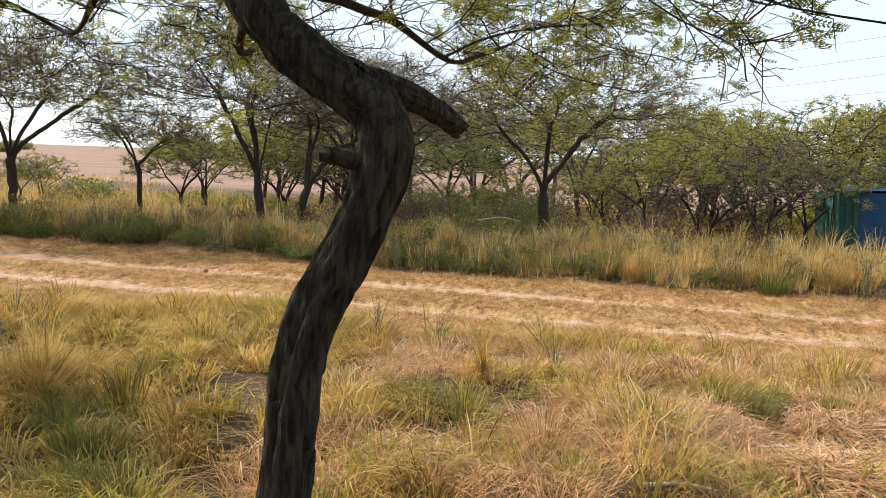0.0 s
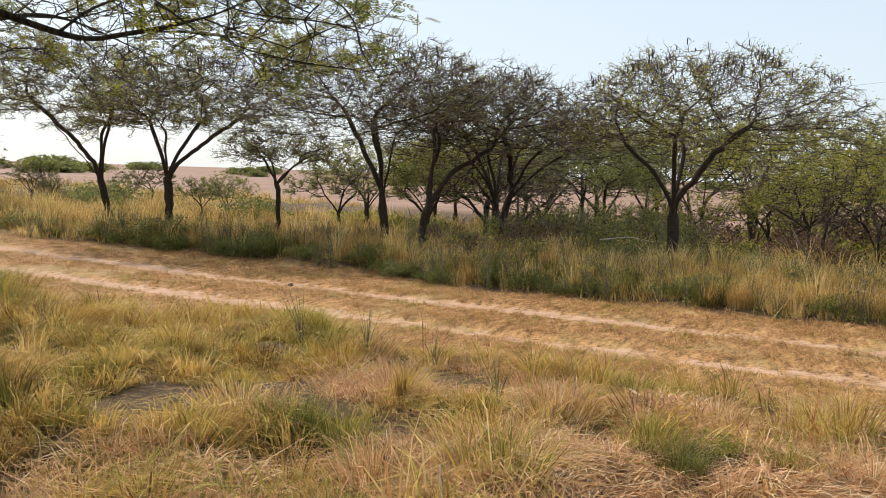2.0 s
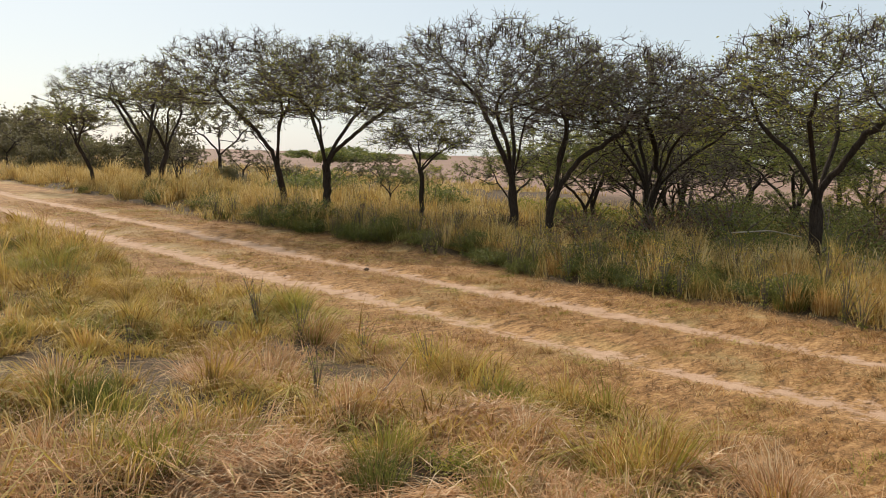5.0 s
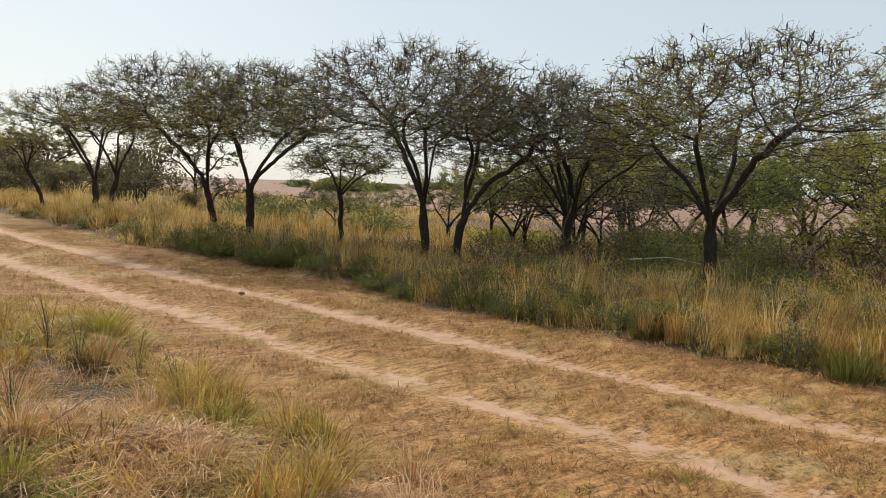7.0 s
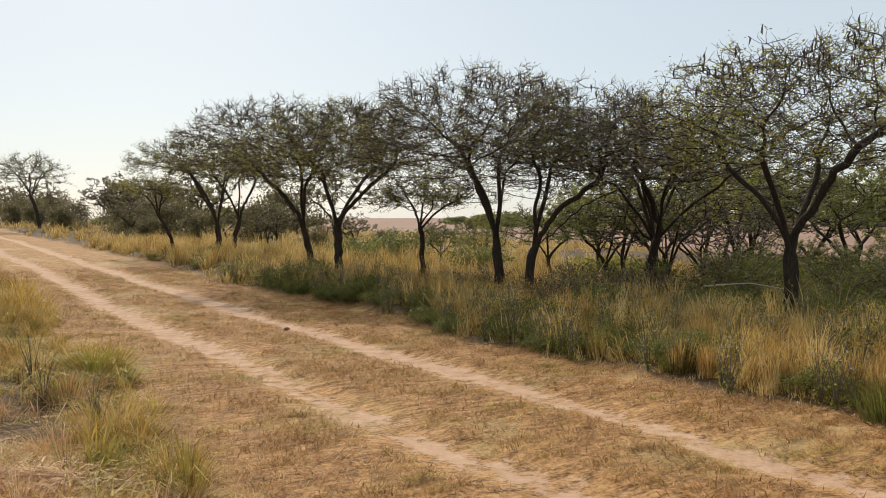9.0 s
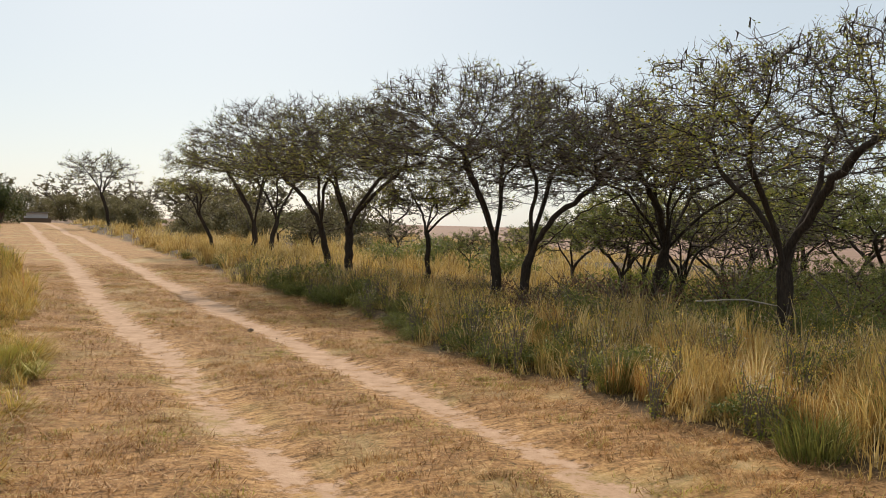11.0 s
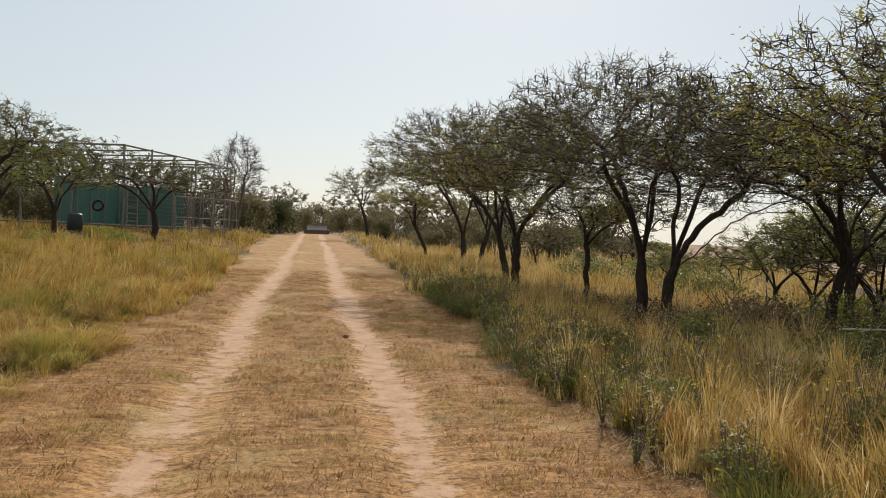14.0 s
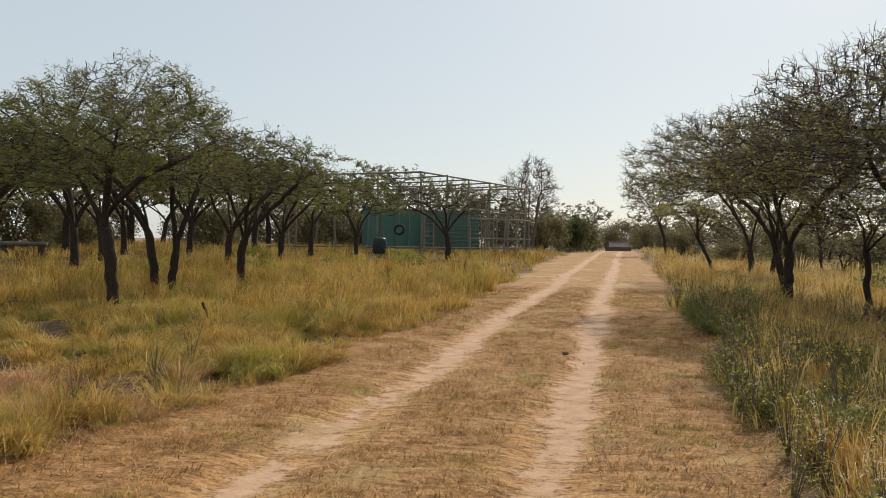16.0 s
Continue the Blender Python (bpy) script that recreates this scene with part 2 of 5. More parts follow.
M_LEAF_DARK = leaf_material("dull_green_leaf", [(0.0, (0.08, 0.10, 0.025)), (0.6, (0.16, 0.18, 0.045)), (1.0, (0.27, 0.26, 0.07))])
M_LEAF_DEEP = leaf_material("deep_green_leaf", [(0.0, (0.03, 0.042, 0.014)), (0.6, (0.065, 0.08, 0.022)), (1.0, (0.12, 0.125, 0.035))])
# brown-green for the far bushes, with the distance haze mixed into the colour
M_LEAF_DULL = leaf_material("haze_muted_brown_green_leaf", [(0.0, (0.085, 0.075, 0.032)), (0.6, (0.155, 0.135, 0.058)), (1.0, (0.25, 0.21, 0.10))])
M_DEADLEAF = leaf_material("brown_dead_leaf", [(0.0, (0.05, 0.03, 0.02)), (0.6, (0.12, 0.07, 0.045)), (1.0, (0.22, 0.13, 0.08))])
M_STICK = plain_material("bleached_stick", (0.35, 0.29, 0.22), (0.62, 0.55, 0.45), 0.03, 0.9)
M_STONE = plain_material("field_stone", (0.07, 0.045, 0.03), (0.20, 0.14, 0.095), 0.03, 0.9, 0.6)
M_CUT = plain_material("sawn_branch_end", (0.20, 0.15, 0.12), (0.34, 0.28, 0.25), 0.02, 0.9)


# ---------------------------------------------------------------- mesh helpers
def mesh_from(name, verts, faces, mat, smooth_faces=False):
    """verts n x 3; faces: an array of triangles or quads, or a list of such arrays."""
    groups = faces if isinstance(faces, list) else [faces]
    groups = [np.asarray(g, np.int32) for g in groups if len(g)]
    me = bpy.data.meshes.new(name)
    verts = np.asarray(verts, np.float32)
    me.vertices.add(len(verts))
    me.vertices.foreach_set("co", verts.ravel())
    loops = np.concatenate([g.ravel() for g in groups])
    sizes = np.concatenate([np.full(len(g), g.shape[1], np.int32) for g in groups])
    me.loops.add(len(loops))
    me.loops.foreach_set("vertex_index", loops)
    me.polygons.add(len(sizes))
    me.polygons.foreach_set("loop_start", np.concatenate([[0], np.cumsum(sizes)[:-1]]).astype(np.int32))
    me.polygons.foreach_set("use_smooth", np.full(len(sizes), smooth_faces))
    me.update(calc_edges=True)
    me.materials.append(mat)
    return me


def child(name, me, parent, label=""):
    ob = new(name, me)
    ob.parent = parent
    return tagged(ob, label)


def thing(name, at, label, category, group="", kind="", turn=0.0):
    ob = new(name)
    ob.matrix_world = pose(*at, 0, 0, turn)
    return tagged(ob, label, category, group, kind)


class Soup:
    """Gathers vertices and faces for one mesh."""

    def __init__(self):
        self.v, self.f, self.n = [], [], 0

    def add(self, v, *faces):
        self.v.append(np.asarray(v, float).reshape(-1, 3))
        for q in faces:
            self.f.append(np.asarray(q, int) + self.n)
        self.n += len(self.v[-1])

    def mesh(self, name, mat, smooth_faces=False):
        if not self.v:
            return None
        quads = [q for q in self.f if q.shape[1] == 4]
        tris = [q for q in self.f if q.shape[1] == 3]
        groups = [np.concatenate(g) for g in (quads, tris) if g]
        return mesh_from(name, np.concatenate(self.v), groups, mat, smooth_faces)


def frames_along(p):
    t = np.gradient(p, axis=0)
    t /= np.linalg.norm(t, axis=1, keepdims=True) + 1e-9
    ref = np.array([0.31, 0.95, 0.05]) if abs(t[:, 1]).mean() < 0.8 else np.array([1.0, 0.05, 0.1])
    a = np.cross(t, ref)
    a /= np.linalg.norm(a, axis=1, keepdims=True) + 1e-9
    return a, np.cross(t, a)


def tube(soup, p, r, sides, rough=0.0, caps=True):
    """A tube along the points p with radii r; rough: ridges, as a share of the radius."""
    p, r = np.asarray(p, float), np.asarray(r, float)
    a, b = frames_along(p)
    ang = np.arange(sides) / sides * 2 * np.pi
    rr = np.repeat(r[:, None], sides, 1)
    if rough:
        s = np.cumsum(np.r_[0, np.linalg.norm(np.diff(p, axis=0), axis=1)])
        u, w = np.meshgrid(ang / (2 * np.pi) * 9, s, indexing="xy")
        u = np.minimum(u, 9 - u) * 2
        ridge = np.clip(np.abs(vnoise(u * 1.5 + 0.5 * np.sin(w * 9), w * 5.5, 1.0, 3) - 0.5) * 5, 0, 1)
        rr = rr * (1 + rough * (ridge - 0.7) + rough * 0.6 * (vnoise(u * 2.6, w * 22, 1.0, 5) - 0.5))
    ring = p[:, None] + rr[..., None] * (a[:, None] * np.cos(ang)[:, None] + b[:, None] * np.sin(ang)[:, None])
    n = len(p)
    i, j = np.meshgrid(np.arange(n - 1), np.arange(sides), indexing="ij")
    k = (j + 1) % sides
    q = np.stack([i * sides + j, i * sides + k, (i + 1) * sides + k, (i + 1) * sides + j], -1).reshape(-1, 4)
    v = ring.reshape(-1, 3)
    if caps:
        v = np.concatenate([v, p[-1:]])
        j = np.arange(sides)
        soup.add(v, q, np.stack([(n - 1) * sides + j, (n - 1) * sides + (j + 1) % sides, np.full(sides, n * sides)], -1))
    else:
        soup.add(v, q)


def prisms(soup, p0, p1, r0, r1):
    """Many three-sided rods at once."""
    p0, p1 = np.asarray(p0), np.asarray(p1)
    t = p1 - p0
    t /= np.linalg.norm(t, axis=1, keepdims=True) + 1e-9
    ref = np.where(np.abs(t[:, 2:3]) < 0.8, np.array([[0, 0, 1.0]]), np.array([[1.0, 0, 0]]))
    a = np.cross(t, ref)
    a /= np.linalg.norm(a, axis=1, keepdims=True) + 1e-9
    b = np.cross(t, a)
    out = []
    for p, r in ((p0, r0), (p1, r1)):
        for ang in (0, 2.094, 4.189):
            out.append(p + np.asarray(r).reshape(-1, 1) * (a * math.cos(ang) + b * math.sin(ang)))
    v = np.stack(out, 1)
    base = np.arange(len(p0))[:, None] * 6
    q = np.concatenate([base + np.array([[j, (j + 1) % 3, (j + 1) % 3 + 3, j + 3]]) for j in range(3)])
    soup.add(v, q)


def blades(soup, base, height, width, lean, az, rg, flat=0.0):
    """Grass blades: a strip that narrows and bends over, two segments each."""
    n = len(base)
    d = np.stack([np.cos(az), np.sin(az), np.zeros(n)], 1)
    side = rg.uniform(0, 2 * np.pi, n)
    s = np.stack([np.cos(side), np.sin(side), np.zeros(n)], 1) * (width * 0.5)[:, None]
    up = np.array([[0, 0, 1.0]])
    mid = base + d * (lean * height * 0.35)[:, None] + up * (height * 0.58)[:, None]
    tip = base + d * (lean * height)[:, None] + up * (height * (1.0 - 0.35 * np.clip(lean, 0, 1.6)))[:, None]
    v = np.stack([base - s, base + s, mid - s * 0.7, mid + s * 0.7, tip], 1)
    k = np.arange(n)[:, None] * 5
    soup.add(v, k + np.array([[0, 1, 3, 2]]), k + np.array([[2, 3, 4]]))


def leaflets(soup, c, size, rg, narrow=0.4, flat=0.5):
    """Small leaves: one diamond each, at the places c, turned at random."""
    n = len(c)
    d = rg.normal(size=(n, 3))
    d[:, 2] *= flat
    d /= np.linalg.norm(d, axis=1, keepdims=True)
    e = np.cross(d, rg.normal(size=(n, 3)) + np.array([0, 0, 1.5]))
    e /= np.linalg.norm(e, axis=1, keepdims=True) + 1e-9
    s = np.asarray(size).reshape(-1, 1)
    v = np.stack([c - d * s * 0.5, c + e * s * narrow * 0.5, c + d * s * 0.5, c - e * s * narrow * 0.5], 1)
    soup.add(v, np.arange(n)[:, None] * 4 + np.arange(4)[None])


# ---------------------------------------------------------------- trees
def colonise(pos, par, goals, step, kill, rounds, rg, jitter=0.35):
    """Grows a branching skeleton from the nodes pos towards all goals."""
    pos, par = [np.asarray(p, float) for p in pos], list(par)
    goals = np.asarray(goals, float)
    best = np.full(len(goals), 1e9)
    near = np.zeros(len(goals), int)
    fresh = range(len(pos))
    for _ in range(rounds):
        arr = np.array([pos[i] for i in fresh])
        if len(arr):
            dist = np.linalg.norm(goals[:, None] - arr[None], axis=2)
            k = dist.argmin(1)
            dm = dist[np.arange(len(goals)), k]
            closer = dm < best
            best[closer] = dm[closer]
            near[closer] = np.array(list(fresh))[k[closer]]
        live = best > kill
        goals, best, near = goals[live], best[live], near[live]
        if not len(goals):
            break
        start = len(pos)
        for i in np.unique(near):
            dv = goals[near == i] - pos[i]
            dv = (dv / np.linalg.norm(dv, axis=1, keepdims=True)).mean(0)
            dv = dv / (np.linalg.norm(dv) + 1e-6) + rg.normal(size=3) * jitter
            pos.append(pos[i] + step * dv / np.linalg.norm(dv))
            par.append(int(i))
        fresh = range(start, len(pos))
    return np.array(pos), np.array(par)


def chains_of(par, rad):
    """Splits the skeleton into runs, each along its thickest child."""
    kids = [[] for _ in par]
    for i, p in enumerate(par):
        if p >= 0:
            kids[p].append(i)
    runs, todo = [], [(0, None)]
    while todo:
        i, before = todo.pop()
        run = [i] if before is None else [before, i]
        while kids[i]:
            ks = sorted(kids[i], key=lambda k: -rad[k])
            todo += [(k, i) for k in ks[1:]]
            i = ks[0]
            run.append(i)
        runs.append(run)
    return runs


def eased(p, r, on):
    """The run p, r as it is, or as a flowing curve."""
    if not on or len(p) < 3:
        return p, r
    t, q = np.arange(len(p)), np.linspace(0, len(p) - 1, len(p) * 3)
    soft = np.pad(p, ((1, 1), (0, 0)), "edge")
    soft = (soft[:-2] + 2 * soft[1:-1] + soft[2:]) / 4
    soft[0] = p[0]
    a = np.stack([np.interp(q, t, soft[:, k]) for k in range(3)], 1)
    b = np.pad(a, ((2, 2), (0, 0)), "edge")
    b = (b[:-4] + b[1:-3] + b[2:-2] + b[3:-1] + b[4:]) / 5
    b[0] = a[0]
    return b, np.interp(q, t, r)


def build_tree(name, at, trunks, crown, label, thick=0.10, goals=900, twigs=2.0, leaf=3000, leaf_size=0.05, pods=0, seed=1,
               leaf_mat=None, group="", step=0.13, twig_len=0.30, twig_r=0.0054, limbs=5, green_low=0.0, fine=False, power=0.62, bark=None, category="tree"):
    """An acacia. at: its foot; trunks: runs of points from the foot to the fork, relative to it; crown: (cx, cy, radius_x, radius_y, z_low, z_high), relative."""
    rg = np.random.default_rng(seed)
    root = thing(name, at, label, category, group)
    cx, cy, rx, ry, zl, zh = crown
    n = goals * 4
    u, w = np.sqrt(rg.uniform(0, 1, n)), rg.uniform(0, 2 * np.pi, n)
    lump = 1.04 + 0.18 * np.sin(3 * w + seed) + 0.12 * np.sin(5 * w + seed * 2.3)
    px, py = u * np.cos(w) * lump, u * np.sin(w) * lump
    top = zl + (zh - zl) * (1 - u ** 3.4 * 0.46 - 0.10 * (vnoise(px, py, 0.35, seed + 9) - 0.3))
    low = top - (zh - zl) * (0.42 * (1 - u) + 0.42)
    pz = low + (top - low) * rg.uniform(0, 1, n) ** 0.75
    x, y = cx + px * rx, cy + py * ry
    keep = vnoise(x + pz * 0.4, y + pz * 2.6, 0.42, seed) > 0.36
    pts = np.stack([x, y, pz], 1)[keep][:goals]
    soups = {k: Soup() for k in ("trunk", "branch", "twig", "leaf", "pod")}
    share = np.array([np.linalg.norm((np.asarray(tr[-1])[None] - pts)[:, :2], axis=1) for tr in trunks]).argmin(0)
    for ti, tr in enumerate(trunks):
        tr = np.asarray(tr, float)
        pos, par = [tr[0]], [-1]
        for a, b in zip(tr[:-1], tr[1:]):
            m = max(1, int(np.linalg.norm(b - a) / step))
            for k in range(1, m + 1):
                pos.append(a + (b - a) * k / m + (0 if fine else rg.normal(size=3) * 0.012))
                par.append(len(pos) - 2)
        fork = len(pos) - 1
        mine = pts[share == ti]
        if len(mine) < 12:
            mine = pts[:12]
        mc = mine.mean(0)
        spread_x, spread_y = mine[:, 0].std() * 1.35, mine[:, 1].std() * 1.35
        for k in range(limbs):
            ang = (k + rg.uniform(-0.3, 0.3)) / limbs * 2 * np.pi + seed
            out = rg.uniform(0.35, 0.85) if not fine else rg.uniform(0.7, 1.1)
            goal = np.array([mc[0] + math.cos(ang) * spread_x * out, mc[1] + math.sin(ang) * spread_y * out, zl + (zh - zl) * rg.uniform(0.2, 0.5)])
            start = max(1, fork - int(rg.integers(0, 2))) if fork > 4 and not fine else fork
            q, base = start, np.array(pos[start])
            m = max(2, int(np.linalg.norm(goal - base) * 0.9 / step))
            side, phase = rg.normal(size=3) * 0.05, rg.uniform(0, 6)
            for s in range(1, m + 1):
                f = s / m * 0.9
                spot = base + (goal - base) * np.array([f ** 1.12, f ** 1.12, f ** 0.85]) + side * (math.sin(f * 8 + phase) - math.sin(phase)) * f + rg.normal(size=3) * 0.014
                pos.append(spot)
                par.append(q)
                q = len(pos) - 1
        flatten = np.array([1.0, 1.0, 1.9])          # boughs run out level, in layers
        pos, par = colonise([p * flatten for p in pos], par, mine * flatten, step, step * 1.15, 48, rg, 0.26)
        pos = pos / flatten
        tips = np.ones(len(pos), bool)
        tips[par[par >= 0]] = False
        acc = np.where(tips, 1.0, 0.0)
        for i in range(len(pos) - 1, 0, -1):
            acc[par[i]] += acc[i]
        tr_r = thick * (1 if len(trunks) == 1 else 0.85)
        rad = np.clip(tr_r * (acc / acc[0]) ** power, twig_r * 1.3, None)
        if not fine:
            rad[:4] *= np.array([1.35, 1.15, 1.05, 1.0])[:len(rad[:4])]
        for run in chains_of(par, rad):
            big = rad[run[min(1, len(run) - 1)]]
            rr = rad[run].copy()
            if run[0] == 0:
                cut = max(3, next((k for k, i in enumerate(run) if rad[i] < tr_r * 0.45), len(run) - 1))
                p, r = pos[run[:cut + 1]], rr[:cut + 1]
                if fine:
                    s = np.r_[0, np.cumsum(np.linalg.norm(np.diff(p, axis=0), axis=1))]
                    t = np.linspace(0, s[-1], int(s[-1] / 0.012))
                    p = np.stack([np.convolve(np.pad(np.interp(t, s, p[:, k]), 5, "edge"), np.ones(11) / 11, "valid") for k in range(3)], 1)
                    r = np.interp(t, s, r)
                    tube(soups["trunk"], p, r, 40, 0.30)
                else:
                    tube(soups["trunk"], p, r, 12, 0.16)
                if cut < len(run) - 1:
                    tube(soups["branch"], *eased(pos[run[cut:]], rr[cut:], True), 6)
            else:
                rr[0] = min(rr[0], rr[1] * 1.25)
                tube(soups["branch"], *eased(pos[run], rr, fine or big > 0.014), 7 if big > 0.03 else (5 if big > 0.014 else 3))
        outer = np.where((rad < thick * 0.30) & (pos[:, 2] > zl - 0.05))[0]
        m = int(len(outer) * twigs)
        if m:
            o = rg.choice(outer, m)
            p = pos[o]
            away = p - np.array([cx, cy, zl - 0.3])
            away /= np.linalg.norm(away, axis=1, keepdims=True)
            d = away * 0.8 + rg.normal(size=(m, 3)) * 0.65
            d[:, 2] = d[:, 2] * 0.62 + 0.08
            d /= np.linalg.norm(d, axis=1, keepdims=True)
            ln = twig_len * rg.uniform(0.3, 1.2, m)
            spots = []
            for s in range(3):
                e = d + rg.normal(size=(m, 3)) * 0.42
                e /= np.linalg.norm(e, axis=1, keepdims=True)
                nxt = p + e * (ln / 3)[:, None]
                prisms(soups["twig"], p, nxt, np.full(m, twig_r * (1 - 0.2 * s)), np.full(m, twig_r * (0.8 - 0.2 * s)))
                p = nxt
                spots.append(p)
            spots = np.concatenate(spots)
            part_leaf = int(leaf * len(mine) / len(pts))
            if part_leaf:
                clump = vnoise(spots[:, 0] + spots[:, 2], spots[:, 1], 0.6, seed + 3) + green_low * smooth(zh, zl, spots[:, 2])
                ok = spots[clump > np.quantile(clump, 0.35)]
                c = ok[rg.integers(0, len(ok), part_leaf)] + rg.normal(size=(part_leaf, 3)) * np.array([0.05, 0.05, 0.03])
                if fine:
                    heart = ok[rg.integers(0, len(ok), part_leaf // 14)]
                    c = heart[rg.integers(0, len(heart), part_leaf)] + rg.normal(size=(part_leaf, 3)) * np.array([0.04, 0.04, 0.02])
                    axis = rg.normal(size=(part_leaf, 3)) * np.array([1, 1, 0.5])
                    axis /= np.linalg.norm(axis, axis=1, keepdims=True)
                    cross = np.cross(axis, rg.normal(size=(part_leaf, 3)) * 0.3 + np.array([0, 0, 1.0]))
                    cross /= np.linalg.norm(cross, axis=1, keepdims=True)
                    prisms(soups["twig"], c, c + axis * 0.075, np.full(part_leaf, 0.0009), np.full(part_leaf, 0.0005))
                    for k in range(6):
                        for sgn in (-1, 1):
                            a = c + axis * (0.008 + 0.0115 * k)
                            b = a + (cross * sgn + axis * 0.4) * (0.021 - 0.0018 * k)
                            mid = (a + b) / 2
                            half = axis * 0.0046
                            soups["leaf"].add(np.stack([a, mid - half, b, mid + half], 1), np.arange(part_leaf)[:, None] * 4 + np.arange(4)[None])
                else:
                    leaflets(soups["leaf"], c, leaf_size * rg.uniform(0.5, 1.3, part_leaf), rg, 0.42)
            part_pods = int(pods * len(mine) / len(pts))
            if part_pods:
                high = spots[spots[:, 2] > np.quantile(spots[:, 2], 0.80)]
                c = high[rg.integers(0, len(high), part_pods)]
                bend = rg.normal(size=(part_pods, 3)) * 0.02
                a = c + np.array([0, 0, -0.055]) + bend
                b2 = a + np.array([0, 0, -0.075]) - bend * 0.6
                prisms(soups["pod"], c, a, np.full(part_pods, 0.004), np.full(part_pods, 0.0135))
                prisms(soups["pod"], a, b2, np.full(part_pods, 0.0135), np.full(part_pods, 0.004))
    wood = bark or M_BARK
    mats = {"trunk": wood, "branch": wood, "twig": M_BARK if fine else M_TWIG, "leaf": leaf_mat or M_LEAF, "pod": M_POD}
    names = {"trunk": "trunk", "branch": "branchwork", "twig": "twig_tangle", "leaf": "foliage", "pod": "dry_fruit"}
    labels = {"trunk": "dark fissured bark", "branch": "", "twig": "fine grey thorny twigs", "leaf": "small feathery green leaves", "pod": "dark dry hanging pods"}
    for k, s in soups.items():
        me = s.mesh(names[k], mats[k], k in ("trunk", "branch"))
        if me:
            tagged(child(names[k], me, root, labels[k]), kind="stuff" if k in ("twig", "leaf", "pod") else "")
    return root


def foot(x, y, sink=0.06):
    return (x, y, float(ground_z(x, y)) - sink)


# ---------------------------------------------------------------- the ground, one sheet to the horizon
def ground_sheet():
    def axis(a, b, fine, far):
        inner = np.arange(a, b, fine)
        out = 1.09 ** np.arange(1, 400) * fine * 4
        out = np.cumsum(out)
        out = out[out < far]
        return np.concatenate([(a - out)[::-1], inner, b + out])
    xs, ys = axis(-1, 18, 0.13, 4000), axis(-6, 22, 0.18, 4000)
    x, y = np.meshgrid(xs, ys, indexing="xy")
    z = ground_z(x, y)
    n, m = len(ys), len(xs)
    i, j = np.meshgrid(np.arange(n - 1), np.arange(m - 1), indexing="ij")
    q = np.stack([i * m + j, i * m + j + 1, (i + 1) * m + j + 1, (i + 1) * m + j], -1).reshape(-1, 4)
    me = mesh_from("ground", np.stack([x, y, z], -1).reshape(-1, 3), q, M_GROUND, True)
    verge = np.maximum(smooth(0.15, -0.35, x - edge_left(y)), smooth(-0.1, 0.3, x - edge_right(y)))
    far = np.maximum(smooth(35, 60, x), smooth(80, 120, np.abs(y)))
    far = np.maximum(far, smooth(-25, -50, x))
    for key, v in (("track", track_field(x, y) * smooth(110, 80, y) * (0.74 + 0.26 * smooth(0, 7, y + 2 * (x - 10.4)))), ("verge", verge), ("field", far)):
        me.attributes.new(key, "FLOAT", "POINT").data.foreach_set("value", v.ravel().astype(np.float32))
    return tagged(new("ground", me), "dry earth with mown tan grass and two sandy wheel tracks", "ground", kind="structure")


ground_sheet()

# ---------------------------------------------------------------- the trees along the right of the road
ROW = "acacias along the track"
build_tree("acacia_tree", foot(16.73, 2.36), [[(0, 0, 0), (0.02, 0.0, 0.7), (0.0, 0.03, 1.15)]], (0.2, -0.3, 2.25, 2.5, 1.75, 4.0),
           "spreading flat-topped acacia with green leaves and dark pods", 0.10, 2200, 2.2, 19000, 0.048, 130, 11, limbs=4, group=ROW, twig_len=0.26, twig_r=0.005)
build_tree("acacia_tree", foot(18.02, 6.34), [[(0, 0, 0), (0.04, 0.0, 0.7), (0.14, -0.12, 1.25)], [(0.55, 0.35, 0), (0.6, 0.5, 1.1)]],
           (0.2, -0.1, 2.3, 2.4, 1.55, 3.7), "dense dark acacia with a leaning stem beside it", 0.09, 1900, 2.4, 10000, 0.048, 40, 12, M_LEAF_DARK, limbs=4, group=ROW, twig_len=0.26)
build_tree("acacia_tree", foot(15.72, 7.76), [[(0, 0, 0), (-0.02, 0.03, 0.6), (-0.05, 0.08, 1.1)]], (-0.25, 0.25, 2.15, 2.4, 1.9, 4.3),
           "tall umbrella acacia with bare grey twigs and pods", 0.086, 2000, 2.8, 9000, 0.045, 130, 13, limbs=4, group=ROW, twig_len=0.26, twig_r=0.005)
build_tree("acacia_tree", foot(15.73, 6.95), [[(0, 0, 0), (0.02, -0.02, 0.6), (0.06, -0.1, 1.0)]], (0.5, -0.9, 1.9, 2.1, 1.65, 3.75),
           "leaning acacia with mostly bare twigs", 0.078, 1300, 2.6, 5000, 0.042, 40, 14, limbs=4, group=ROW, twig_len=0.26, twig_r=0.005)
build_tree("acacia_tree", foot(15.61, 10.39), [[(0, 0, 0), (0.01, 0.02, 0.9), (0.0, 0.05, 1.3), (0.06, -0.08, 1.42)]], (0.1, 0.0, 1.2, 1.25, 1.55, 2.4),
           "thin young acacia with a flat leafy top", 0.05, 420, 2.0, 4200, 0.048, 0, 15, limbs=4, group=ROW, step=0.10)
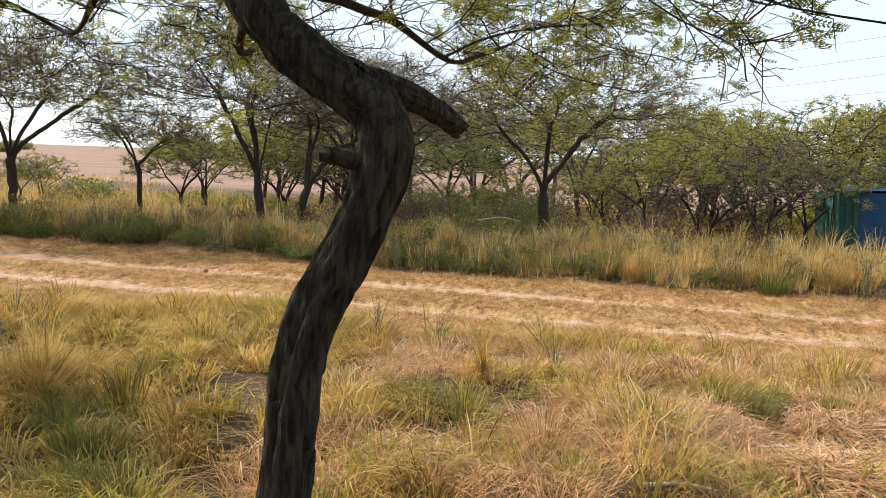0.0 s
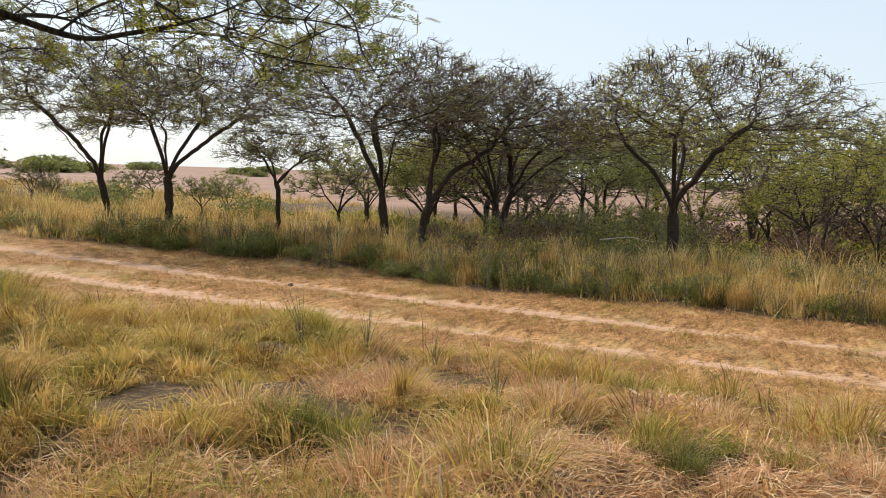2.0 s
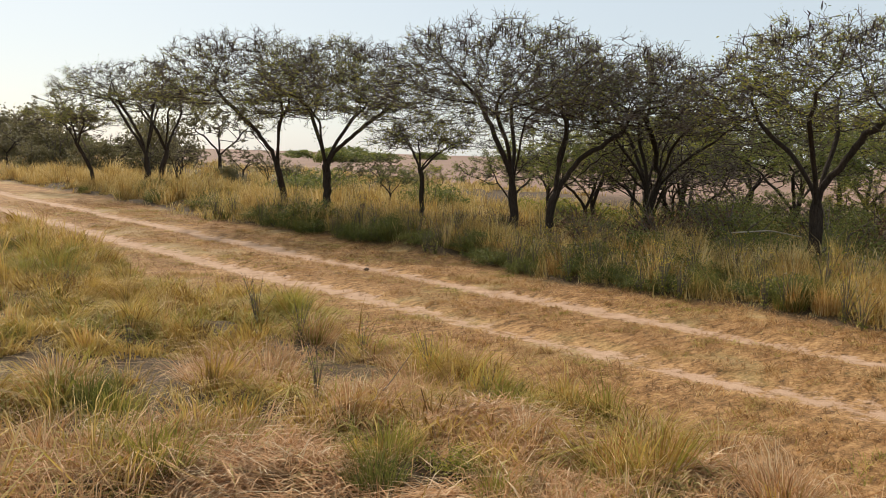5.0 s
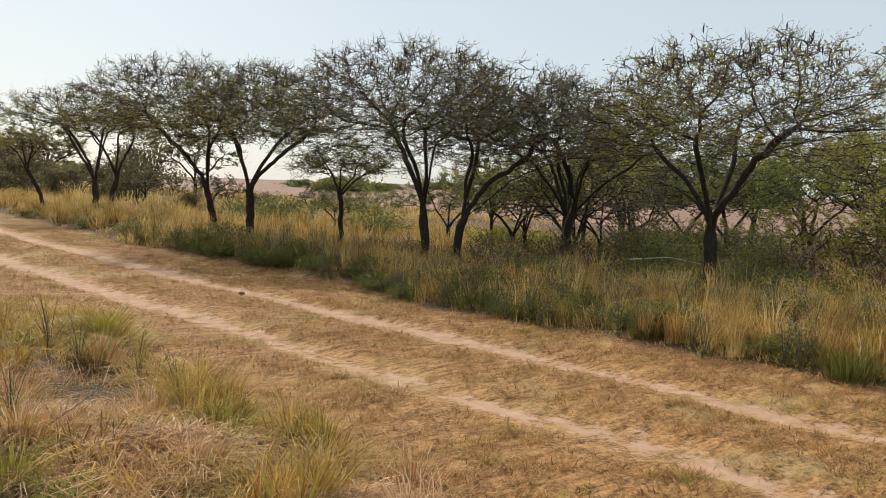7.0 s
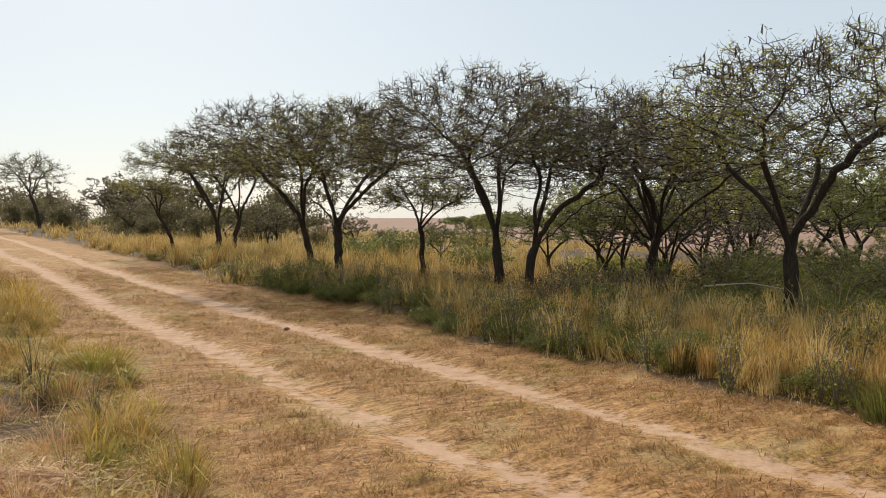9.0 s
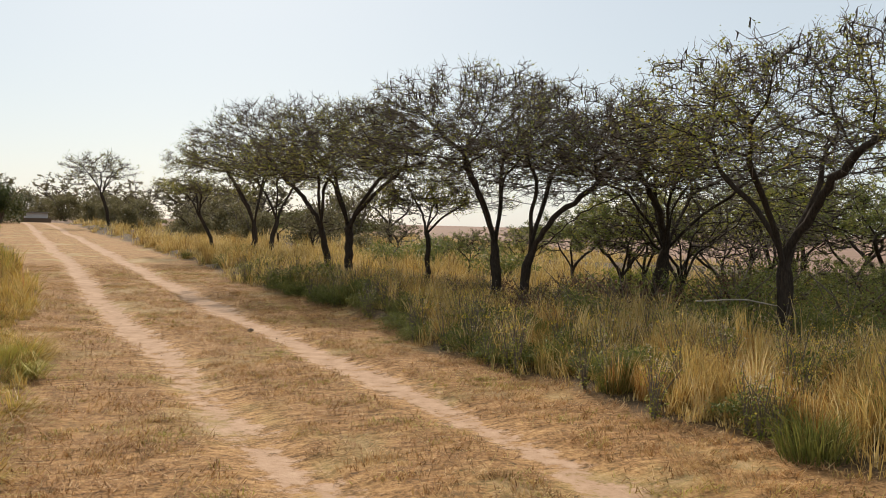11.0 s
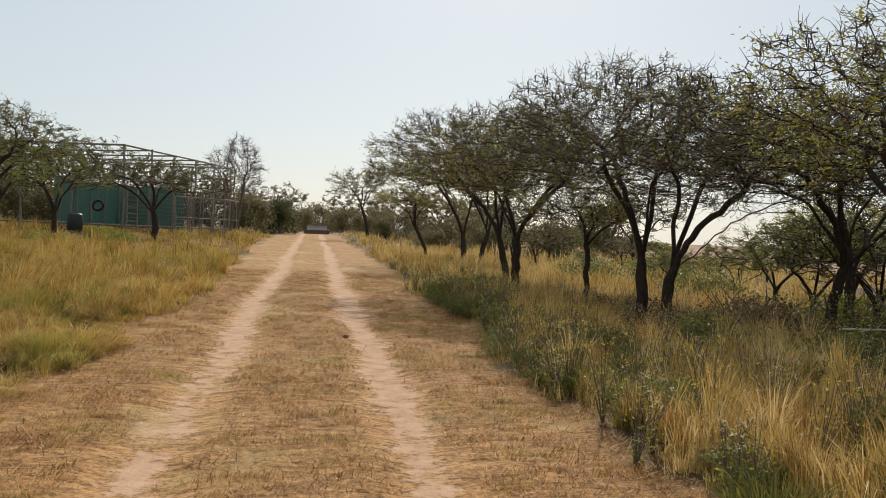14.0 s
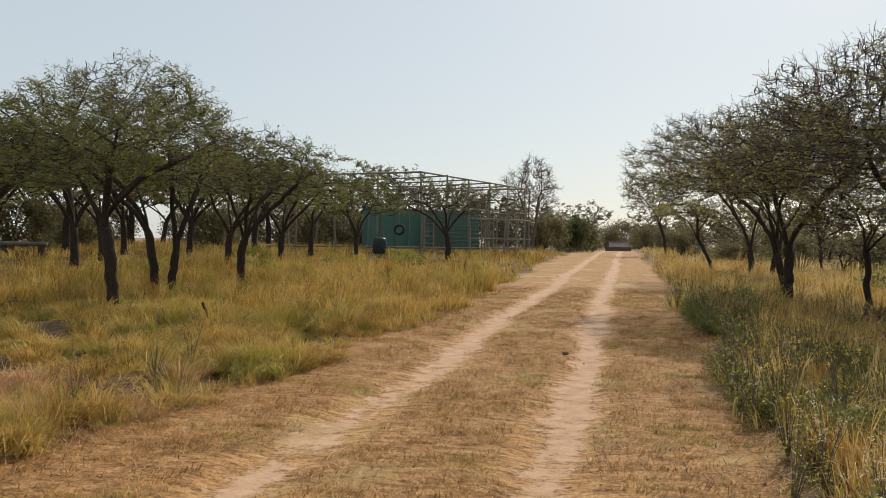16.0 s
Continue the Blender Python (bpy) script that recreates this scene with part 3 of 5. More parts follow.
build_tree("acacia_tree", foot(14.8, 12.73), [[(0, 0, 0), (0.0, 0.0, 0.8), (0.0, 0.05, 1.35)]], (0.2, -0.3, 2.3, 2.5, 1.85, 4.1),
           "umbrella acacia with grey twigs and few leaves", 0.088, 1800, 2.8, 14500, 0.048, 100, 16, limbs=4, group=ROW, green_low=0.5, twig_len=0.26)
build_tree("acacia_tree", foot(15.13, 14.99), [[(0, 0, 0), (-0.05, 0.05, 0.7), (-0.22, 0.1, 1.3)]], (-0.75, 0.4, 2.4, 2.6, 1.95, 4.45),
           "umbrella acacia leaning towards the track", 0.08, 1700, 2.7, 13500, 0.048, 100, 17, limbs=4, group=ROW, green_low=0.5, twig_len=0.26)
build_tree("acacia_tree", foot(15.62, 24.06), [[(0, 0, 0), (0.0, 0.1, 0.7), (-0.05, 0.1, 1.15)]], (-0.4, 0.2, 2.2, 2.2, 2.4, 4.1),
           "umbrella acacia with yellow-green lower leaves", 0.09, 1000, 2.0, 6500, 0.055, 60, 18, limbs=4, group=ROW, green_low=0.6, twig_r=0.006)
build_tree("acacia_tree", foot(16.3, 24.7), [[(0, 0, 0), (0.1, 0.1, 0.8), (0.25, 0.0, 1.3)]], (0.2, 0.3, 1.7, 1.8, 2.3, 3.7),
           "umbrella acacia standing close behind its neighbour", 0.08, 600, 1.8, 4500, 0.055, 30, 19, limbs=4, group=ROW, twig_r=0.006)
build_tree("acacia_tree", foot(14.67, 26.1), [[(0, 0, 0), (-0.1, 0.1, 0.6), (-0.55, 0.2, 1.5)]], (-0.7, 0.2, 1.6, 1.7, 1.85, 2.75),
           "low leaning acacia with a thin trunk and feathery leaves", 0.06, 520, 2.0, 6000, 0.055, 0, 20, limbs=4, group=ROW, twig_r=0.006)

# the thicket behind the row: a few kinds, each repeated
THICKET = "bush behind the row of acacias"
kinds = [
    build_tree("bush_acacia", foot(25.6, 2.6), [[(0, 0, 0), (0.05, 0, 0.6), (0.0, 0.1, 1.2)]], (0, 0, 1.9, 1.9, 1.5, 3.7),
               "green bushy acacia in the thicket behind", 0.075, 620, 1.2, 11000, 0.072, 0, 31, group=THICKET, limbs=4, twig_r=0.008, step=0.2),
    build_tree("bush_acacia", foot(27.0, -0.9), [[(0, 0, 0), (-0.05, 0.1, 1.1)], [(0.25, 0.0, 0), (0.35, -0.1, 1.2)]], (0, 0, 2.0, 2.0, 1.5, 3.8),
               "many-stemmed bush acacia with yellowing leaves", 0.07, 620, 1.2, 11000, 0.072, 0, 32, group=THICKET, limbs=3, twig_r=0.008, step=0.2),
    build_tree("bush_acacia", foot(23.4, 6.1), [[(0, 0, 0), (0.1, -0.1, 0.9)]], (0, 0, 1.8, 1.8, 1.2, 2.9),
               "low spreading bush acacia with olive leaves", 0.07, 560, 1.2, 9000, 0.072, 0, 33, M_LEAF_DARK, group=THICKET, limbs=3, twig_r=0.008, step=0.2),
    build_tree("bush_acacia", foot(22.6, -2.4), [[(0, 0, 0), (0.1, 0.1, 0.7)], [(0.3, 0.1, 0), (0.5, 0.4, 0.7)]], (0.1, 0, 1.7, 1.7, 0.7, 2.9),
               "nearly bare grey thorn bush with tangled twigs", 0.07, 500, 1.8, 900, 0.06, 0, 34, group=THICKET, limbs=4, twig_r=0.008, step=0.18),
]
spots = [(0, 20.5, 9.6, 0.72), (1, 22.8, 13.0, 0.75), (2, 20.6, 12.4, 0.72), (0, 24.2, 9.6, 0.95), (1, 22.6, 3.9, 0.82), (2, 20.2, 3.6, 0.70), (0, 29.0, -3.6, 1.05), (1, 30.5, 2.4, 1.1), (2, 28.5, 6.2, 1.1),
         (0, 24.0, -1.0, 0.85), (1, 25.3, -4.2, 1.1), (3, 24.6, -2.6, 1.0), (3, 23.0, 1.2, 0.9), (2, 26.4, 8.8, 1.0), (0, 31.0, 9.5, 1.1), (1, 33.0, 6.0, 1.15), (0, 33.5, -1.5, 1.2), (1, 29.5, -7.5, 1.2),
         (3, 21.3, 7.4, 0.85), (3, 26.8, -5.8, 1.1), (0, 27.5, 13.5, 0.9), (2, 20.2, 17.2, 0.45), (1, 22.8, 18.6, 0.45), (1, 34.0, -8.0, 1.2), (0, 36.5, 3.0, 1.2), (2, 38.0, -4.0, 1.3), (0, 24.4, -7.5, 1.15), (3, 21.4, -1.0, 0.8),
         (0, 40, 12, 1.3), (1, 37, 8, 1.3), (1, 42, 1, 1.4), (0, 41, -9, 1.4), (2, 36, 14, 1.2), (1, 31, 14.5, 1.0), (0, 46, 6, 1.5), (1, 47, -3, 1.5), (2, 33, 2.2, 1.2), (0, 28.8, -11, 1.3), (1, 36, -13, 1.5), (2, 23.3, -5.9, 0.9), (2, 30.5, -1.2, 1.1), (0, 26.5, 11.0, 0.9), (2, 21.6, 5.2, 0.8), (0, 22.4, 1.9, 0.82), (2, 21.0, -3.0, 0.8), (1, 20.8, 0.4, 0.68), (3, 19.6, 7.6, 0.9), (2, 19.4, 9.0, 0.75)]
for n, (k, x, y, s) in enumerate(spots):
    s *= 0.6 if 1.5 < y < 5.5 else 1.0
    copy_thing(kinds[k], pose(*foot(x, y), 0, 0, 67 * n) @ Matrix.Diagonal((s, s, s, 1)))

# ---------------------------------------------------------------- trees left of the road
LEFT = "acacias in the open grass"
build_tree("acacia_tree", foot(3.4, 8.1), [[(0, 0, 0), (-0.05, 0.0, 0.9), (-0.25, 0.1, 1.5)]], (0.15, 0.2, 2.0, 2.1, 1.7, 3.8),
           "leafy green acacia standing in dry grass", 0.10, 1200, 1.6, 20000, 0.055, 20, 41, M_LEAF_DARK, group=LEFT, limbs=4)
build_tree("acacia_tree", foot(2.3, 11.4), [[(0, 0, 0), (-0.1, 0.0, 0.8), (-0.2, 0.0, 1.4)], [(0.2, 0.1, 0), (0.35, 0.1, 0.9)]], (-0.7, 0.0, 2.3, 2.2, 2.0, 4.9),
           "taller acacia with two pale trunks and dull leaves", 0.10, 1100, 1.6, 18000, 0.055, 40, 42, M_LEAF_DARK, group=LEFT, limbs=4)
lt = build_tree("acacia_tree", foot(2.4, 15.2), [[(0, 0, 0), (0.0, 0.0, 0.9), (0.1, 0.0, 1.4)]], (0.5, 0.2, 2.1, 2.1, 2.0, 4.0),
                "umbrella acacia with dense dull green crown", 0.10, 750, 1.5, 14000, 0.065, 0, 43, M_LEAF_DARK, group=LEFT, limbs=4, twig_r=0.007)
lt3 = build_tree("acacia_tree", foot(3.2, 37.0), [[(0, 0, 0), (0.0, 0.0, 0.9), (-0.1, 0.0, 1.4)]], (-0.4, 0.2, 3.3, 2.6, 1.9, 3.9),
                 "wide low acacia in front of the enclosure", 0.14, 700, 1.8, 5000, 0.09, 0, 44, M_LEAF_DARK, group=LEFT, limbs=5, twig_r=0.011, step=0.24, twig_len=0.5)
lt = build_tree("acacia_tree", foot(-1.2, 22.0), [[(0, 0, 0), (0.0, 0.0, 0.9), (0.1, 0.0, 1.4)]], (0.2, 0.1, 2.2, 2.1, 1.9, 4.0),
                "umbrella acacia among others in open dry grass", 0.11, 420, 0.8, 6000, 0.10, 0, 45, M_LEAF_DARK, group=LEFT, limbs=4, twig_r=0.009, step=0.2)
for n, (x, y, s) in enumerate([(-1.2, 10.2, 1.05), (-5.2, 19.5, 1.1), (-4.6, 15.0, 1.05), (-1.4, 27.0, 1.0), (-2.4, 33.0, 1.0), (-7.5, 24.5, 1.1), (-10, 30, 1.2), (-6.5, 36, 1.2), (0.4, 31.0, 0.85), (-14, 26, 1.2), (-12, 40, 1.4), (-18, 38, 1.4), (-3.0, 13.0, 0.95), (-9, 18.5, 1.1), (-15, 33, 1.4), (-21, 30, 1.5), (-25, 40, 1.6), (-10, 46, 1.4), (-5.5, 27.5, 1.1), (-17, 21, 1.3), (-28, 48, 1.8), (-20, 47, 1.7), (-2.8, 44.5, 1.3)]):
    copy_thing(lt, pose(*foot(x, y), 0, 0, 41 + 97 * n) @ Matrix.Diagonal((s, s, s, 1)))

# far along the road
FAR = "far bush along the road"
far_kinds = [build_tree("far_acacia", foot(18.5 + 7 * k, 55 + 5 * k), [[(0, 0, 0), (0.1, 0, 0.6), (0.2, 0.1, 1.0)]], (0, 0, 2.0, 2.0, 1.0 + 0.3 * k, 3.6), "bush acacia far along the road", 0.09, 160, 0.8, 2600, 0.15, 0, 36 + k,
                        M_LEAF_DULL, group=FAR, limbs=4, twig_r=0.014, step=0.3, twig_len=0.5) for k in range(2)]
for n, (k, x, y, s) in enumerate([(2, 17.0, 44, 0.55), (1, 20.0, 49, 0.6), (0, 21, 40, 0.6), (2, 21, 33, 0.55), (1, 22, 74, 1.3), (2, 24, 55, 1.3), (0, 1.0, 66, 1.4), (1, -3, 70, 1.5), (1, -8, 64, 1.6), (0, -14, 58, 1.6), (0, 26, 27, 0.45), (2, 30, 30, 0.5),
                                  (3, 23, 29, 0.45), (2, 27, 38, 0.55), (3, 20, 31, 0.5), (1, 30, 46, 1.2), (0, -22, 50, 1.8), (2, -20, 26, 1.4), (1, -26, 33, 1.6), (2, -33, 30, 1.7), (0, -36, 42, 1.9), (1, -30, 22, 1.5), (2, -24, 58, 1.9), (1, -34, 60, 2.0),
                                  (2, -16, 48, 1.6), (1, -42, 52, 2.0), (0, -45, 35, 2.0), (2, -12, 56, 1.7), (1, -38, 24, 1.7), (0, 16.0, 150, 2.2), (1, 5, 150, 2.2), (0, -2, 140, 2.2), (1, 24, 140, 2.0), (1, 28, 92, 1.5)]):
    ob = copy_thing(far_kinds[k % 2], pose(*foot(x, y), 0, 0, 31 + 83 * n) @ Matrix.Diagonal((s, s, s, 1)))
    tagged(ob, "hazy bush acacia far along the road", group=FAR)


# ---------------------------------------------------------------- grass
def scatter(n, x0, x1, y0, y1, rg):
    return rg.uniform(x0, x1, n), rg.uniform(y0, y1, n)


def grass_patch(name, n, box, tall, wide, mat, label, keep, seed, clump=0.12, lean=0.7, per=26, fresh=None):
    """Grass in tufts that fan out, within box; tall: least and greatest height; keep(x, y): 0 to 1, how thick it stands and how high."""
    rg = np.random.default_rng(seed)
    x0, x1, y0, y1 = box
    tuft = max(1, int(n / per))
    cx, cy = scatter(tuft, x0, x1, y0, y1, rg)
    hgt = np.exp(rg.normal(size=tuft) * 0.5)
    size = rg.uniform(0.5, 1.6, tuft)
    drift = rg.uniform(0, 2 * np.pi, tuft)
    pick = rg.integers(0, tuft, n)
    w = rg.uniform(0, 2 * np.pi, n)
    r = rg.uniform(0, 1, n) ** 0.7 * size[pick]
    x, y = cx[pick] + r * clump * np.cos(w), cy[pick] + r * clump * np.sin(w)
    k = keep(x, y)
    ok = k > rg.uniform(0.02, 0.6, n)
    x, y, k, w, pick, r = x[ok], y[ok], k[ok], w[ok], pick[ok], r[ok]
    m = len(x)
    patchy = 0.35 + 1.1 * vnoise(x, y, 0.9, seed)
    h = (tall[0] + (tall[1] - tall[0]) * rg.uniform(0, 1, m) ** 1.4) * hgt[pick] * patchy * (0.45 + 0.55 * k)
    h = np.minimum(h, tall[1] * 1.25)
    way = rg.uniform(0, 1, tuft)[pick]                  # some tufts stand, most fan out, some are beaten down one way
    ln = lean * (0.15 + 0.75 * r + np.abs(rg.normal(size=m)) * 0.45) * np.where(way < 0.22, 0.4, np.where(way > 0.68, 1.35, 1.0))
    loose = np.where(way > 0.68, 0.12, 0.65)
    az = np.where(rg.uniform(size=m) < loose, w, drift[pick] + rg.normal(size=m) * 0.4)
    h = h * np.where(way < 0.22, 1.15, np.where(way > 0.68, 0.9, 1.0))
    soup = Soup()
    base = np.stack([x, y, ground_z(x, y) - 0.015], 1)
    blades(soup, base, h, wide * rg.uniform(0.5, 1.6, m), ln, az, rg)
    me = soup.mesh(name, mat)
    own, green = rg.uniform(0, 1, tuft)[pick], rg.uniform(0, 1, tuft)
    green = (green if fresh is None else 0.7 * green + 0.3 * fresh(cx, cy))[pick]
    for key, v in (("tuft", own), ("fresh", green)):
        me.attributes.new(key, "FLOAT", "POINT").data.foreach_set("value", np.repeat(v, 5).astype(np.float32))
    return tagged(new(name, me), label, "grass", kind="stuff")


def pits(x, y):
    """0 in the dark hollows between the clumps of the verge, 1 on the clumps."""
    return smooth(0.36, 0.50, 0.6 * vnoise(x, y, 0.85, 27) + 0.4 * vnoise(x, y, 0.32, 28))


def keep_left(x, y):
    k = smooth(0.15, -0.2, x - edge_left(y))
    return k * (0.05 + 0.95 * smooth(0.25, 0.52, 0.6 * vnoise(x, y, 0.6, 21) + 0.4 * vnoise(x, y, 0.22, 22)))


def keep_left_tall(x, y):
    return pits(x, y) * keep_left(x, y) * (0.25 + 0.75 * smooth(-0.8, 1.6, y + 0.35 * (x - 6)))


def green_edge(x, y):
    """1 where the grass is green, along the foot of the bank, 0 where it has dried out behind it."""
    return smooth(1.5, 0.3, x - edge_right(y) + 1.6 * (vnoise(x, y, 1.6, 37) - 0.5)) * (0.4 + 0.6 * smooth(-1.5, 2.5, y)) + 0.25 * smooth(0.55, 0.75, vnoise(x, y, 1.1, 38))


def keep_right(x, y):
    return smooth(-0.08, 0.8, x - edge_right(y)) * (0.08 + 0.92 * smooth(0.34, 0.58, 0.6 * vnoise(x, y, 0.6, 33) + 0.4 * vnoise(x, y, 0.25, 34)))


grass_patch("grass", 300000, (1.2, 8.6, -2.0, 9.0), (0.06, 0.27), 0.0088, M_GRASS, "golden and olive knee-high dry grass", keep_left_tall, 51, 0.115, 1.25, 115)


def keep_rank(x, y):
    """Tall clumps that line the verge, with bare pits between them."""
    d = x - edge_left(y)
    clumps = 0.55 * vnoise(x, y, 0.75, 25) + 0.45 * vnoise(x, y, 0.3, 26)
    return smooth(0.06, -0.18, d) * (0.35 + 0.65 * smooth(-3.2, -0.8, d)) * smooth(0.46, 0.58, clumps) * pits(x, y) * np.maximum(smooth(-1.0, 0.8, y), smooth(-0.9, -0.5, d) * smooth(-2.3, -1.5, y))


grass_patch("grass", 250000, (4.0, 8.8, -2.3, 12.0), (0.20, 0.45), 0.0075, M_RANK, "rank golden and olive grass clumps on the verge", keep_rank, 60, 0.10, 1.1, 90)
grass_patch("grass", 45000, (-8.0, 2.5, -7.0, 9.0), (0.10, 0.40), 0.012, M_GRASS, "golden dry grass round the start of the path", lambda x, y: keep_left(x, y) * smooth(0.8, 0.0, x - 1.0 - 6 * (y < -2.5)), 59, 0.15, 0.9, 40)
grass_patch("grass", 110000, (-3.0, 8.6, 9.0, 24.0), (0.15, 0.52), 0.012, M_FIELD, "golden dry grass beside the mown strip", keep_left, 52, 0.2, 0.8, 40)
grass_patch("grass", 70000, (-30.0, 8.0, 18.0, 60.0), (0.18, 0.5), 0.03, M_FIELD, "golden dry grass towards the enclosure", keep_left, 53, 0.4, 0.7)
grass_patch("grass", 170000, (12.4, 16.5, -5.0, 11.0), (0.08, 0.46), 0.008, M_BANK, "tall golden and green grass on the bank", keep_right, 54, 0.11, 0.6, 70, green_edge)
grass_patch("grass", 90000, (12.4, 17.5, 11.0, 34.0), (0.12, 0.50), 0.014, M_BANK, "tall golden grass below the acacias", keep_right, 55, 0.2, 0.8, 40, green_edge)
grass_patch("grass", 70000, (16.2, 30.0, -9.0, 28.0), (0.2, 0.62), 0.016, M_BANK, "tall grass between the bushes", keep_right, 56, 0.25, 0.6)
grass_patch("grass", 40000, (12.6, 45.0, 28.0, 75.0), (0.2, 0.6), 0.035, M_BANK, "far tall grass beside the road", keep_right, 57, 0.4, 0.6)
grass_patch("grass", 60000, (-8.0, 8.0, -16.0, -3.0), (0.08, 0.34), 0.012, M_GRASS, "dry grass behind the start of the path", lambda x, y: keep_left(x, y) * smooth(-3.2, -4.6, y), 64, 0.14, 1.0, 60)
grass_patch("grass", 45000, (12.4, 20.0, -16.0, -5.0), (0.12, 0.46), 0.012, M_BANK, "tall grass further back along the bank", keep_right, 65, 0.14, 0.7, 50, green_edge)
grass_patch("straw_litter", 130000, (1.5, 8.6, -4.5, 2.2), (0.05, 0.20), 0.007, M_LITTER, "flattened pale reddish straw", lambda x, y: smooth(0.25, -0.2, x - edge_left(y)) * (0.04 + 0.96 * smooth(0.30, 0.52, vnoise(x, y, 0.8, 5) + 0.12 * smooth(0.5, -1.0, y))), 58, 0.2, 2.0, 40)


def mown_litter():
    """Short stubble and cut stalks lying on the mown strip."""
    rg = np.random.default_rng(61)
    n = 300000
    x = rg.uniform(7.0, 13.2, n)
    y = -5.5 + 26 * rg.uniform(0, 1, n) ** 1.4
    tf = track_field(x, y)
    ok = (x > edge_left(y) - 0.3) & (x < edge_right(y) + 0.2) & (tf + (vnoise(x, y, 0.25, 3) - 0.5) * 0.9 < rg.uniform(0.25, 0.55, n)) & (0.55 * vnoise(x, y * 2.2, 0.30, 8) + 0.45 * vnoise(x, y * 2.2, 0.11, 9) + rg.uniform(-0.12, 0.12, n) > 0.46)
    x, y = x[ok], y[ok]
    m = len(x)
    w = rg.uniform(0, 2 * np.pi, m)
    ln = rg.uniform(0.03, 0.10, m)
    d = np.stack([np.cos(w) * ln, np.sin(w) * ln, rg.uniform(-0.004, 0.045, m)], 1)
    s = np.stack([-np.sin(w), np.cos(w), np.zeros(m)], 1) * rg.uniform(0.002, 0.0045, m)[:, None]
    c = np.stack([x, y, ground_z(x, y) + rg.uniform(0.002, 0.028, m)], 1)
    soup = Soup()
    soup.add(np.stack([c - s, c + s, c + d], 1), np.arange(m)[:, None] * 3 + np.arange(3)[None])
    return tagged(new("mown_grass", soup.mesh("mown_grass", M_MOWN)), "short tan mown grass and cut stalks", "grass", kind="stuff")


mown_litter()


def mown_clumps():
    """Tufts of stubble, combed down by the mower, on the strip between and beside the wheel tracks."""
    rg = np.random.default_rng(62)
    n, per = 5200, 26
    cx, cy = rg.uniform(7.2, 13.1, n), -5.5 + 25 * rg.uniform(0, 1, n) ** 1.3
    ok = (cx > edge_left(cy) - 0.2) & (cx < edge_right(cy) + 0.1) & (track_field(cx, cy) < rg.uniform(0.1, 0.4, n)) & (vnoise(cx, cy * 1.8, 0.5, 71) > 0.42)
    cx, cy = np.repeat(cx[ok], per), np.repeat(cy[ok], per)
    m = len(cx)
    tint, comb = np.repeat(rg.uniform(0, 1, m // per), per), np.repeat(rg.choice([1.35, 1.8, -1.5, 0.3], m // per), per)
    x, y = cx + rg.normal(size=m) * 0.07, cy + rg.normal(size=m) * 0.035
    soup = Soup()
    base = np.stack([x, y, ground_z(x, y) - 0.006], 1)
    blades(soup, base, rg.uniform(0.025, 0.075, m), rg.uniform(0.004, 0.009, m), rg.uniform(0.8, 1.9, m), comb + rg.normal(size=m) * 0.7, rg)
    me = soup.mesh("mown_tufts", M_STUBBLE)
    for key, v in (("tuft", tint), ("fresh", np.repeat(rg.uniform(0, 1, m // per), per))):
        me.attributes.new(key, "FLOAT", "POINT").data.foreach_set("value", np.repeat(v, 5).astype(np.float32))
    return tagged(new("mown_tufts", me), "combed-down tan stubble tufts on the mown strip", "grass", kind="stuff")


mown_clumps()


# ---------------------------------------------------------------- the crooked tree beside the start of the walk
near_foot = foot(1.60, 0.77, 0.08)
SPINE = [(1.60, 0.77, 0.0), (1.61, 0.77, 0.5), (1.63, 0.755, 0.85), (1.64, 0.75, 0.98), (1.65, 0.74, 1.08), (1.66, 0.74, 1.20), (1.67, 0.735, 1.29), (1.69, 0.705, 1.39), (1.70, 0.66, 1.47), (1.71, 0.62, 1.56),
         (1.72, 0.59, 1.64), (1.74, 0.572, 1.72), (1.76, 0.59, 1.785), (1.77, 0.64, 1.825), (1.78, 0.70, 1.86), (1.79, 0.79, 1.91), (1.81, 0.87, 1.97), (1.84, 0.95, 2.06), (1.90, 1.02, 2.18)]
crooked = [(0.0, 0.0, 0.0)] + [(a - near_foot[0], b - near_foot[1], c - near_foot[2]) for a, b, c in SPINE[1:]]
near = build_tree("crooked_acacia", near_foot, [crooked], (0.70, 0.68, 1.95, 2.05, 1.75, 2.74), "crooked acacia with dark fissured bark and a sawn limb",
                  0.053, 2200, 1.3, 9000, 0.05, 0, 71, M_LEAF_NEAR, limbs=8, fine=True, power=0.60, step=0.10, twig_r=0.0022, twig_len=0.26, bark=M_NEARBARK)
stub = Soup()
sp = np.array([(1.755, 0.66, 1.862), (1.88, 0.61, 1.852), (2.04, 0.57, 1.825), (2.22, 0.545, 1.785)]) - np.array(near_foot)
tt = np.linspace(0, 1, 40)
sp = np.stack([np.interp(tt, [0, 0.25, 0.6, 1], sp[:, k]) for k in range(3)], 1)
tube(stub, sp, np.linspace(0.033, 0.027, 40), 28, 0.3, caps=False)
sawn = child("sawn_limb", stub.mesh("sawn_limb", M_NEARBARK, True), near)
cap = Soup()
tube(cap, sp[-2:] + np.array([[0, 0, 0], [0.004, 0, 0]]), np.array([0.0255, 0.025]), 24)
child("cut_face", cap.mesh("cut_face", M_CUT), sawn, "grey weathered saw cut")
knot = Soup()
tube(knot, np.array([(1.71, 0.60, 1.68), (1.69, 0.66, 1.70), (1.68, 0.70, 1.705)]) - np.array(near_foot), [0.022, 0.018, 0.016], 14, 0.2)
child("branch_stub", knot.mesh("branch_stub", M_NEARBARK, True), near)


